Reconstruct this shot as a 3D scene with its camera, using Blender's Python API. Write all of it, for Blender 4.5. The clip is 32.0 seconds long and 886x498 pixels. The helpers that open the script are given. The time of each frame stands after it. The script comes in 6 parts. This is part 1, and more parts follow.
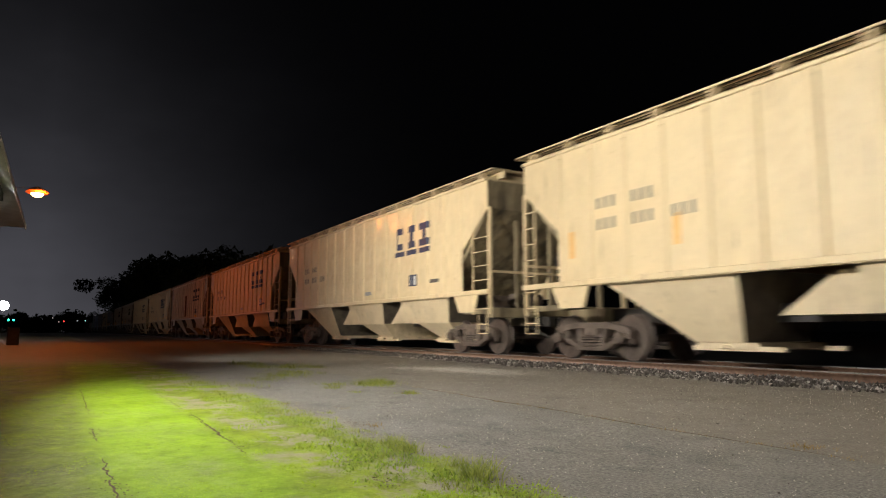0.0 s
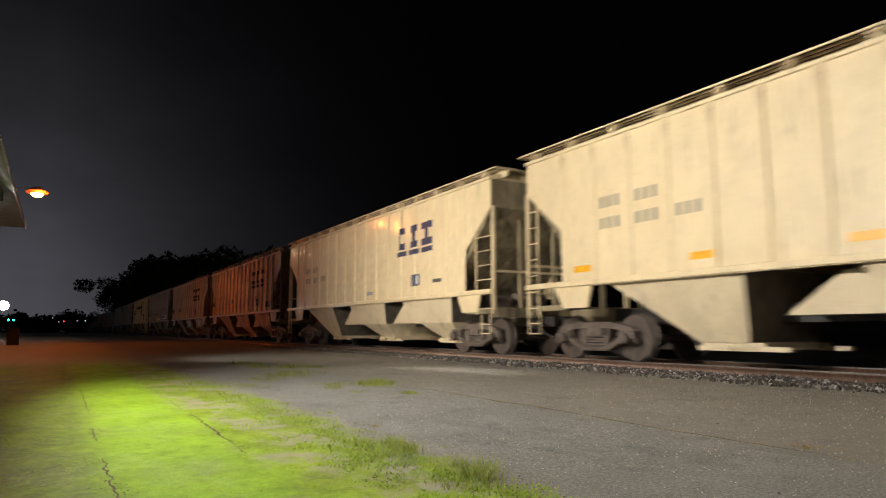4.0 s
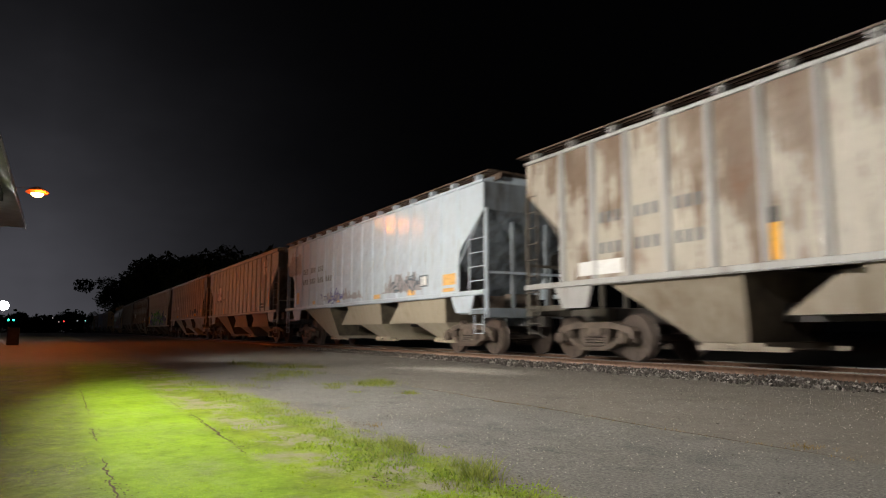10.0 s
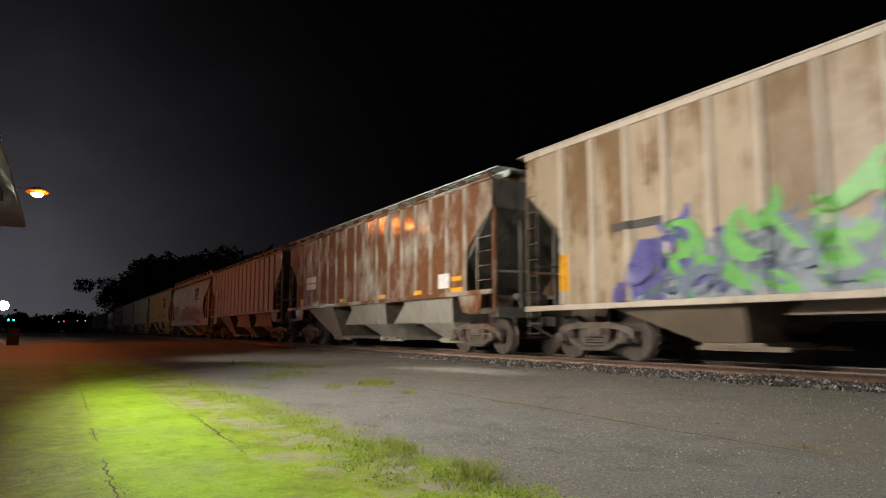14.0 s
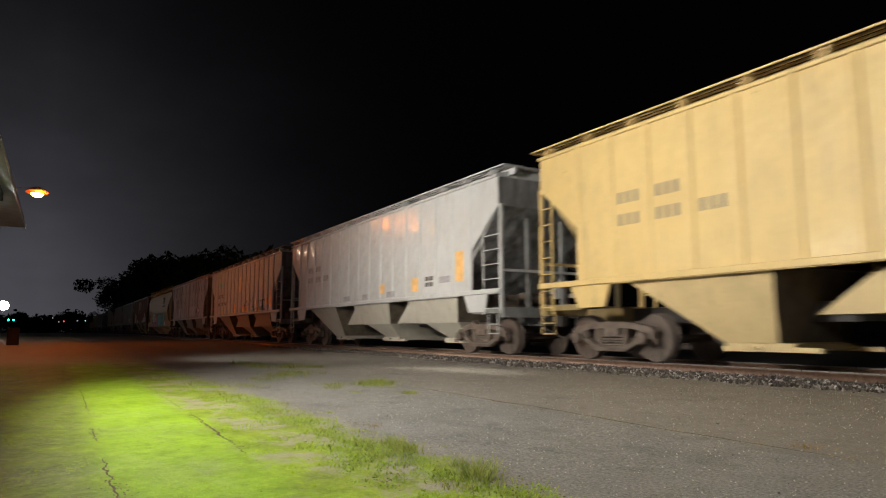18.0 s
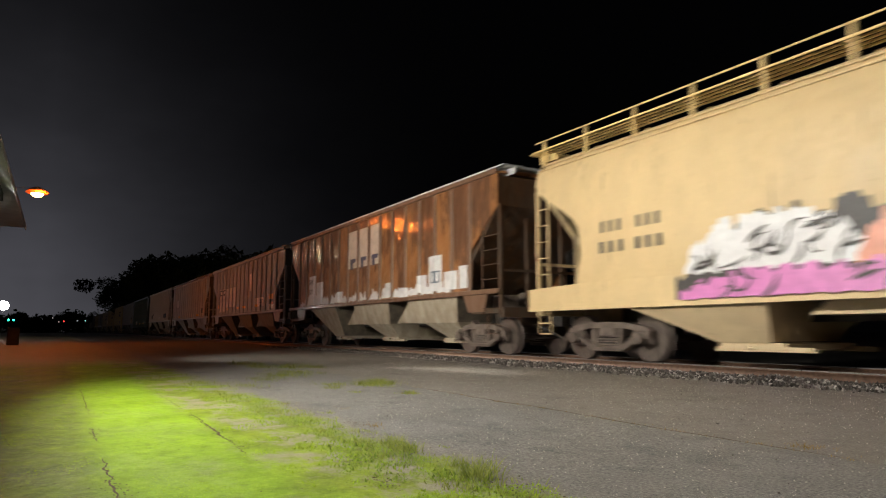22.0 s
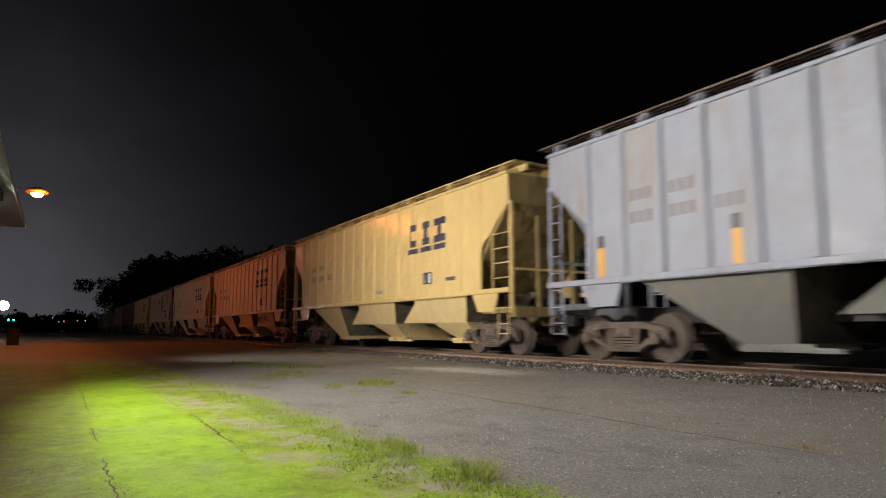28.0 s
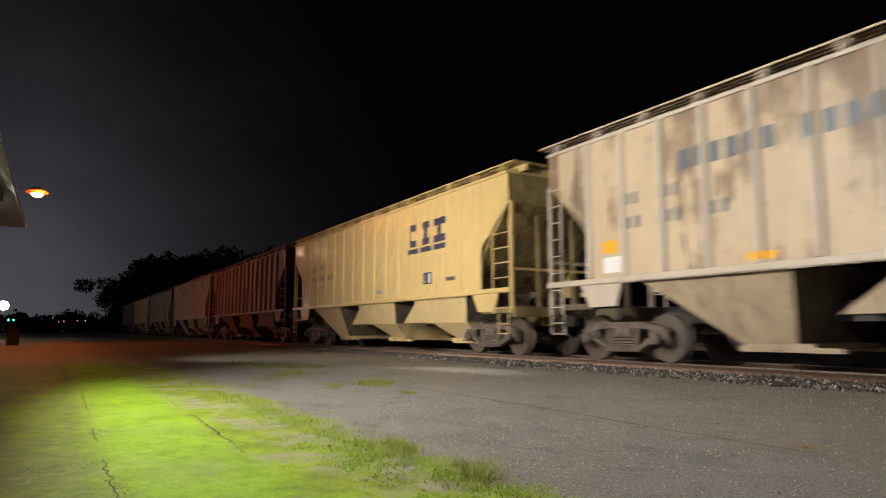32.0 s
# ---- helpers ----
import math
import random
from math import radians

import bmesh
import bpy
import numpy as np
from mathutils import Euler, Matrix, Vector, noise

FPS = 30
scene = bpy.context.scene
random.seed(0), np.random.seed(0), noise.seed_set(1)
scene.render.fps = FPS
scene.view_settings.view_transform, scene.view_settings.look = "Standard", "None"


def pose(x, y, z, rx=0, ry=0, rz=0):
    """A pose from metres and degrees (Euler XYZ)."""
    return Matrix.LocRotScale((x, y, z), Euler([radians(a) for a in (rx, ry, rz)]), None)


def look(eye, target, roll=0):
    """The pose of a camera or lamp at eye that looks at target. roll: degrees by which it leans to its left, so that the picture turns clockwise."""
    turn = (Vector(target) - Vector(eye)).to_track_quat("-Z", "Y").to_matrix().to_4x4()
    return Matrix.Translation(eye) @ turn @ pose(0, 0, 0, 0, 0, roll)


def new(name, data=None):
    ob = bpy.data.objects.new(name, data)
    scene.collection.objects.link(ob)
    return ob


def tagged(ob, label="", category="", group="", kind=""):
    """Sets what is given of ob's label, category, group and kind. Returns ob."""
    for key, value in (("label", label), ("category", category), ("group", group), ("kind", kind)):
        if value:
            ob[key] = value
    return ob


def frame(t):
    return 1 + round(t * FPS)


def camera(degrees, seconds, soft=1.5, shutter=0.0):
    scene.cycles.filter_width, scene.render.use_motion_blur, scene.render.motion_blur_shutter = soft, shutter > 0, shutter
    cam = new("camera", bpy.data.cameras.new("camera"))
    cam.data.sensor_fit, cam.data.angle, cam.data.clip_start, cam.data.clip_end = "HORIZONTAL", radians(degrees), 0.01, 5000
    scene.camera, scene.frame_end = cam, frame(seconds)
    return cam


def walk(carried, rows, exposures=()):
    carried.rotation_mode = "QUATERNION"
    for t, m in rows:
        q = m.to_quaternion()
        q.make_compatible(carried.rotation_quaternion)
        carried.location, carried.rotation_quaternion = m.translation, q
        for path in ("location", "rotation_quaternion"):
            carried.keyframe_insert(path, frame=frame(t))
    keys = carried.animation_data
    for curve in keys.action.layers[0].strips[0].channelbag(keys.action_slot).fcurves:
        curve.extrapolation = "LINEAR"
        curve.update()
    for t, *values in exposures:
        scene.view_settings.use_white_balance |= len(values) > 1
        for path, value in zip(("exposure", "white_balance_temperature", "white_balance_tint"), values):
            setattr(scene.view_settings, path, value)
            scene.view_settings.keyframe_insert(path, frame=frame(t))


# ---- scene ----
# Night freight train: a static camera beside a single track.
# x runs along the track (the train travels towards +x), y away from the camera, z = 0 at the rail head.
from math import sin, cos, pi

cam = camera(67.5, 32.0, soft=1.05, shutter=0.3)
EYE = (0.0, 0.0, 0.595)
YAW, PITCH = radians(30.08), radians(7.04)
AIM = (EYE[0] - cos(YAW) * cos(PITCH), EYE[1] + sin(YAW) * cos(PITCH), EYE[2] + sin(PITCH))
walk(cam, [(0, look(EYE, AIM)), (32, look(EYE, AIM))])

SIDE = 9.095          # plane of the car sides that face the camera
HALF = 1.60           # half width of a car
TRACK = SIDE + HALF   # centre line of the track
GROUND = -0.12

# ---- world and lights ----
world = bpy.data.worlds.new("night")
scene.world = world
world.use_nodes = True
world.node_tree.nodes["Background"].inputs[0].default_value = (0.0012, 0.0014, 0.0019, 1)
world.node_tree.nodes["Background"].inputs[1].default_value = 1.0


def lamp(name, kind, at, target, power, colour, size=0.1, cone=160, blend=0.2):
    d = bpy.data.lights.new(name, kind)
    d.energy, d.color = power, colour
    if kind == "AREA":
        d.size = size
    else:
        d.shadow_soft_size = size
    if kind == "SPOT":
        d.spot_size, d.spot_blend = radians(cone), blend
    ob = new(name, d)
    ob.matrix_basis = look(at, target)
    return ob


FLOOD = (-7.9, -1.14, 4.5)
FLOOD_AIM = (-7.9 + 5.5, -1.14 + 8.3, 4.5 - 1.2)
EAVE_LIGHTS = ((-16.2, -18.6, 4700), (-11.0, -12.6, 2500))     # x, x of the aim, power
THIRD = (-0.9, -1.12, 4.5)
THIRD_AIM = (-2.3, 8.0, 2.8)
SODIUM = (-40.5, -1.3, 7.8)
FAR_LAMP = (-80.0, -8.2, 10.2)
lamp("floodlight_lamp", "AREA", FLOOD, FLOOD_AIM, 1240, (1.0, 0.95, 0.86), 0.3)
for ex, ax, power in EAVE_LIGHTS:
    lamp("eave_lamp", "SPOT", (ex, -1.24, 3.30), (ax, 9.0, 2.95), power, (1.0, 0.93, 0.80), 0.16, 84, 1.0)
lamp("third_floodlight_lamp", "AREA", THIRD, THIRD_AIM, 115, (1.0, 0.95, 0.88), 0.3)
lamp("sodium_lamp", "POINT", (SODIUM[0] + 0.75, SODIUM[1] + 0.25, SODIUM[2] - 0.1), (0, 0, 0), 1250, (1.0, 0.22, 0.03), 0.35)
lamp("far_street_lamp", "POINT", FAR_LAMP, (0, 0, 0), 450, (1.0, 0.78, 0.48), 0.21)


# ---- materials ----
def material(name):
    m = bpy.data.materials.new(name)
    m.use_nodes = True
    t = m.node_tree
    return m, t, t.nodes["Principled BSDF"]


def link(t, a, b):
    t.links.new(a, b)


def maths(t, op, a, b=None, c=None):
    n = t.nodes.new("ShaderNodeMath")
    n.operation = op
    for i, v in enumerate((a, b, c)):
        if v is None:
            continue
        if isinstance(v, (int, float)):
            n.inputs[i].default_value = v
        else:
            t.links.new(v, n.inputs[i])
    return n.outputs[0]


def ramp(t, fac, lo, hi):
    n = t.nodes.new("ShaderNodeMapRange")
    n.inputs[1].default_value, n.inputs[2].default_value = lo, hi
    t.links.new(fac, n.inputs[0])
    return n.outputs[0]


def blend(t, fac, a, b):
    n = t.nodes.new("ShaderNodeMix")
    n.data_type = "RGBA"
    if isinstance(fac, (int, float)):
        n.inputs[0].default_value = fac
    else:
        t.links.new(fac, n.inputs[0])
    for i, v in ((6, a), (7, b)):
        if isinstance(v, tuple):
            n.inputs[i].default_value = (*v, 1)
        else:
            t.links.new(v, n.inputs[i])
    return n.outputs[2]


def coords(t, scale=(1, 1, 1), shift=(0, 0, 0)):
    c = t.nodes.new("ShaderNodeTexCoord")
    m = t.nodes.new("ShaderNodeMapping")
    m.inputs["Scale"].default_value = scale
    m.inputs["Location"].default_value = shift
    t.links.new(c.outputs["Object"], m.inputs[0])
    return m.outputs[0]


def noisy(t, vec, scale, detail=5, rough=0.6):
    n = t.nodes.new("ShaderNodeTexNoise")
    n.inputs["Scale"].default_value, n.inputs["Detail"].default_value, n.inputs["Roughness"].default_value = scale, detail, rough
    t.links.new(vec, n.inputs["Vector"])
    return n.outputs["Fac"]


def bumped(t, b, height, strength, distance=0.02):
    n = t.nodes.new("ShaderNodeBump")
    n.inputs["Strength"].default_value, n.inputs["Distance"].default_value = strength, distance
    t.links.new(height, n.inputs["Height"])
    t.links.new(n.outputs[0], b.inputs["Normal"])


def plain(name, colour, rough=0.6, metal=0.0, vary=0.3, scale=6.0, bump=0.2):
    """A surface of one colour with grain and stains."""
    m, t, b = material(name)
    v = coords(t)
    n = noisy(t, v, scale)
    dark = tuple(c * (1 - vary) for c in colour)
    light = tuple(min(1, c * (1 + vary * 0.6)) for c in colour)
    link(t, blend(t, ramp(t, n, 0.3, 0.7), dark, light), b.inputs["Base Color"])
    link(t, ramp(t, noisy(t, v, scale * 2.3), 0.0, 1.0), b.inputs["Roughness"])
    r = maths(t, "MULTIPLY_ADD", noisy(t, v, scale * 1.7), 0.25, rough - 0.12)
    link(t, r, b.inputs["Roughness"])
    b.inputs["Metallic"].default_value = metal
    if bump:
        bumped(t, b, noisy(t, v, scale * 6), bump, 0.01)
    return m


def glowing(name, colour, strength):
    m, t, b = material(name)
    b.inputs["Base Color"].default_value = (*colour, 1)
    b.inputs["Emission Color"].default_value = (*colour, 1)
    b.inputs["Emission Strength"].default_value = strength
    return m


def car_paint(name, base, dirt, amount, rust=0.0, panels=0.0, rough=0.46, seed=0.0, streak=0.6, rust_colour=(0.22, 0.085, 0.032)):
    """Weathered enamel: vertical streaks, blotches, rust patches and panels of uneven dirt."""
    m, t, b = material(name)
    at = coords(t, shift=(seed * 13.7, seed * 3.1, seed * 7.3))
    tall = coords(t, (2.6, 2.6, 0.28), (seed * 5.1, 0, seed))
    streaks = noisy(t, tall, 1.6, 6, 0.65)
    blots = noisy(t, at, 0.75, 6, 0.62)
    fine = noisy(t, at, 14, 4, 0.6)
    mask = maths(t, "MULTIPLY_ADD", streaks, streak, maths(t, "MULTIPLY", blots, 1.0 - streak))
    if panels > 0:
        sep = t.nodes.new("ShaderNodeSeparateXYZ")
        link(t, coords(t, shift=(0.46, 0, 0)), sep.inputs[0])
        white = t.nodes.new("ShaderNodeTexWhiteNoise")
        white.noise_dimensions = "1D"
        link(t, maths(t, "ADD", maths(t, "FLOOR", maths(t, "DIVIDE", sep.outputs[0], 0.93)), seed * 17.0), white.inputs["W"])
        mask = maths(t, "ADD", mask, maths(t, "MULTIPLY", maths(t, "SUBTRACT", white.outputs["Value"], 0.5), panels))
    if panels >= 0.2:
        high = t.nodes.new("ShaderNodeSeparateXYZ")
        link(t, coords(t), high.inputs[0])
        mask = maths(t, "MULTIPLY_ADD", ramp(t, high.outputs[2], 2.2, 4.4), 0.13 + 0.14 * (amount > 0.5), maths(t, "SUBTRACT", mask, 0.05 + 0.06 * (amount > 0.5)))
    heavy = max(0.0, min(1.0, (amount - 0.3) * 5)) if panels >= 0.2 else 0.0
    if heavy:
        ragged = noisy(t, coords(t, (1.4, 1.4, 0.5), (seed * 6.1, 1, seed * 2.2)), 1.7, 9, 0.7)
        trickle = noisy(t, coords(t, (9.0, 9.0, 0.5), (seed, 0, seed * 3.3)), 1.4, 5, 0.6)
        mask = maths(t, "MULTIPLY_ADD", maths(t, "SUBTRACT", ragged, 0.5), 1.1 * heavy, mask)
        mask = maths(t, "MULTIPLY_ADD", maths(t, "SUBTRACT", trickle, 0.5), 0.6 * heavy, mask)
        across = maths(t, "FRACT", maths(t, "DIVIDE", sep.outputs[0], 0.9267))
        mask = maths(t, "MULTIPLY_ADD", maths(t, "SUBTRACT", ramp(t, across, 0.25, 0.92), 0.4), 0.16 * heavy, mask)
        mask = maths(t, "MULTIPLY_ADD", maths(t, "SUBTRACT", mask, 0.5), 1.0 + 0.9 * heavy, 0.5)
    dirt_mask = ramp(t, mask, 0.70 - amount * 0.42, 0.88 - amount * 0.40)
    colour = blend(t, dirt_mask, base, dirt)
    cloudy = ramp(t, noisy(t, coords(t, (1.3, 1.3, 0.9), (seed, 2, seed * 4.4)), 1.5, 4, 0.55), 0.38, 0.68)
    colour = blend(t, maths(t, "MULTIPLY", cloudy, 0.16 + 0.45 * amount * (1 - 0.6 * heavy)), colour, tuple(0.45 * a + 0.4 * d for a, d in zip(base, dirt)))
    if heavy:
        stain = ramp(t, maths(t, "MULTIPLY_ADD", trickle, 0.4, maths(t, "MULTIPLY", ragged, 0.6)), 0.54, 0.68)
        colour = blend(t, maths(t, "MULTIPLY", stain, 0.75 * heavy), colour, tuple(c * 0.5 for c in dirt))
        bleach = ramp(t, noisy(t, coords(t, (1.2, 1.2, 0.8), (seed * 4.7, 6, seed)), 1.1, 6, 0.6), 0.52, 0.70)
        colour = blend(t, maths(t, "MULTIPLY", bleach, 0.3 * heavy), colour, tuple(min(1.0, c * 1.25 + 0.03) for c in base))
    else:
        drips = ramp(t, noisy(t, coords(t, (7.0, 7.0, 0.7), (seed * 2.9, 3, seed * 5.3)), 1.3, 6, 0.62), 0.60, 0.70)
        colour = blend(t, maths(t, "MULTIPLY", drips, 0.55), colour, tuple(0.5 * a + 0.5 * c for a, c in zip(dirt, (0.26, 0.15, 0.07))))
        spots = ramp(t, noisy(t, coords(t, (1, 1, 1), (seed * 8.9, 3, seed)), 5.5, 6, 0.7), 0.66, 0.72)
        colour = blend(t, maths(t, "MULTIPLY", spots, 0.6), colour, (0.24, 0.13, 0.06))
    shade = ramp(t, fine, 0.25, 0.75)
    colour = blend(t, maths(t, "MULTIPLY", shade, 0.16), colour, tuple(c * 0.55 for c in base))
    if rust > 0:
        spots = noisy(t, coords(t, (1.1, 1.1, 0.55), (seed * 2.3, 4, seed * 9.1)), 0.9, 8, 0.68)
        rust_mask = ramp(t, spots, 0.63 - rust * 0.30, 0.80 - rust * 0.30)
        darker = tuple(c * 0.55 for c in rust_colour)
        colour = blend(t, rust_mask, colour, blend(t, ramp(t, fine, 0.3, 0.7), darker, rust_colour))
        link(t, maths(t, "MULTIPLY_ADD", rust_mask, 0.3, maths(t, "MULTIPLY_ADD", blots, 0.22, rough - 0.1)), b.inputs["Roughness"])
    else:
        link(t, maths(t, "MULTIPLY_ADD", dirt_mask, 0.15, maths(t, "MULTIPLY_ADD", blots, 0.22, rough - 0.1)), b.inputs["Roughness"])
    link(t, colour, b.inputs["Base Color"])
    b.inputs["Specular IOR Level"].default_value = 0.35
    b.inputs["Coat Weight"].default_value = 0.30
    b.inputs["Coat Roughness"].default_value = 0.045
    dents = maths(t, "MULTIPLY_ADD", fine, 0.03, noisy(t, coords(t, (1.5, 1, 0.8), (seed, 0, 0)), 2.4, 2, 0.45))
    bumped(t, b, dents, 1.0, 0.07)
    # the wet film follows the bulge of each sheet between its posts
    place = t.nodes.new("ShaderNodeSeparateXYZ")
    link(t, coords(t, shift=(6.95, 0, 0)), place.inputs[0])
    bulge = maths(t, "COSINE", maths(t, "MULTIPLY", place.outputs[0], 2 * pi / 0.9267))
    film = t.nodes.new("ShaderNodeBump")
    film.inputs["Strength"].default_value, film.inputs["Distance"].default_value = 1.0, 0.017
    link(t, maths(t, "MULTIPLY_ADD", bulge, 0.10, noisy(t, coords(t, (1.6, 1, 1.0), (seed * 3.3, 2, 0)), 2.2, 3, 0.5)), film.inputs["Height"])
    link(t, film.outputs[0], b.inputs["Coat Normal"])
    return m


STEEL_DARK = plain("grimy_steel", (0.035, 0.03, 0.027), 0.6, 0.0, 0.5, 5)
TRUCK_STEEL = plain("dusty_truck_steel", (0.145, 0.112, 0.092), 0.6, 0.0, 0.5, 6)
WHEEL_STEEL = plain("worn_wheel_steel", (0.13, 0.10, 0.085), 0.5, 0.2, 0.45, 5)
RAIL_STEEL = plain("polished_rail", (0.42, 0.40, 0.39), 0.3, 0.85, 0.2, 8)
RAIL_RUST = plain("rusty_rail", (0.19, 0.115, 0.08), 0.45, 0.3, 0.35, 14)
TIE_WOOD = plain("creosoted_timber", (0.06, 0.04, 0.03), 0.85, 0.0, 0.5, 10)
# for the leading bay faces: their shade is painted into this brown
SHADED_SLOPE = plain("shaded_slope_brown", (0.15, 0.125, 0.095), 0.7, 0.0, 0.5, 3)
NAVY = plain("navy_paint", (0.022, 0.028, 0.075), 0.45, 0.0, 0.3, 7)
BLACK = plain("black_paint", (0.014, 0.014, 0.016), 0.5, 0.0, 0.3, 7)
STENCIL = plain("faded_black_stencil", (0.075, 0.07, 0.065), 0.5, 0.0, 0.4, 20)
WHITE = plain("white_paint", (0.78, 0.78, 0.78), 0.4, 0.0, 0.15, 7)
YELLOW = plain("reflective_yellow", (0.85, 0.42, 0.02), 0.35, 0.0, 0.25, 9)
ORANGE = plain("patch_orange", (0.78, 0.46, 0.16), 0.42, 0.0, 0.3, 4)
RED = plain("red_spray", (0.62, 0.045, 0.05), 0.42, 0.0, 0.25, 5)
PINK = plain("pink_spray", (0.72, 0.24, 0.55), 0.42, 0.0, 0.2, 5)
SALMON = plain("salmon_spray", (0.75, 0.30, 0.20), 0.42, 0.0, 0.2, 5)
TEAL = plain("teal_spray", (0.05, 0.50, 0.44), 0.42, 0.0, 0.25, 5)
CYAN = plain("cyan_spray", (0.25, 0.66, 0.70), 0.42, 0.0, 0.2, 5)
LIME = plain("lime_spray", (0.16, 0.45, 0.10), 0.42, 0.0, 0.3, 5)
PURPLE = plain("purple_spray", (0.11, 0.10, 0.30), 0.42, 0.0, 0.3, 5)
BLUEGREY = plain("blue_grey_spray", (0.17, 0.21, 0.28), 0.45, 0.0, 0.3, 5)
SLATE = plain("slate_spray", (0.10, 0.13, 0.16), 0.45, 0.0, 0.3, 5)
TAN = plain("brown_spray", (0.42, 0.24, 0.12), 0.45, 0.0, 0.3, 5)
ICE = plain("ice_blue_spray", (0.42, 0.60, 0.68), 0.45, 0.0, 0.25, 5)
GREY_TAG = plain("grey_spray", (0.33, 0.31, 0.33), 0.5, 0.0, 0.35, 5)


# ---- mesh helpers ----
def box(bm, x0, x1, y0, y1, z0, z1):
    v = [bm.verts.new((x, y, z)) for x in (x0, x1) for y in (y0, y1) for z in (z0, z1)]
    for a in ((0, 1, 3, 2), (4, 6, 7, 5), (0, 4, 5, 1), (2, 3, 7, 6), (0, 2, 6, 4), (1, 5, 7, 3)):
        bm.faces.new([v[i] for i in a])
    return v


def hexa(bm, lower, upper):
    """A solid between two rings of points of the same count."""
    a, b = [bm.verts.new(p) for p in lower], [bm.verts.new(p) for p in upper]
    n = len(a)
    bm.faces.new(a[::-1])
    bm.faces.new(b)
    for i in range(n):
        j = (i + 1) % n
        bm.faces.new((a[i], a[j], b[j], b[i]))


def slab(bm, outline, y0, y1):
    """An outline in x and z, given thickness from y0 to y1."""
    hexa(bm, [(x, y0, z) for x, z in outline], [(x, y1, z) for x, z in outline])


def tube(bm, a, b, r, sides=6):
    a, b = Vector(a), Vector(b)
    q = (b - a).to_track_quat("Z", "Y")
    ring = [q @ Vector((r * cos(2 * pi * i / sides), r * sin(2 * pi * i / sides), 0)) for i in range(sides)]
    hexa(bm, [a + p for p in ring], [b + p for p in ring])


def disc(bm, at, axis_y, radii):
    """A turned solid about the y axis: radii is a list of (y, r)."""
    n = 24
    rings = [[bm.verts.new((at[0] + r * cos(2 * pi * i / n), at[1] + y, at[2] + r * sin(2 * pi * i / n))) for i in range(n)] for y, r in radii]
    for p, q in zip(rings, rings[1:]):
        for i in range(n):
            j = (i + 1) % n
            bm.faces.new((p[i], p[j], q[j], q[i]))
    bm.faces.new(rings[0][::-1])
    bm.faces.new(rings[-1])


def mesh_of(name, build, bevel=0.0, smooth=False):
    bm = bmesh.new()
    build(bm)
    if bevel:
        bmesh.ops.bevel(bm, geom=bm.edges[:], offset=bevel, segments=1, affect="EDGES", clamp_overlap=True)
    bmesh.ops.recalc_face_normals(bm, faces=bm.faces[:])
    me = bpy.data.meshes.new(name)
    bm.to_mesh(me)
    bm.free()
    me.materials.append(None)
    if smooth:
        for p in me.polygons:
            p.use_smooth = True
    return me


def piece(name, me, mat, parent=None, m=None, label=""):
    """An object on a shared mesh, with a material of its own."""
    ob = new(name, me)
    ob.material_slots[0].link = "OBJECT"
    ob.material_slots[0].material = mat
    if parent is not None:
        ob.parent = parent
    if m is not None:
        ob.matrix_basis = m
    if label:
        ob["label"] = label
    return ob


def thing(name, label, category, group="", m=None):
    ob = new(name)
    ob.empty_display_size = 0.2
    if m is not None:
        ob.matrix_basis = m
    return tagged(ob, label, category, group)


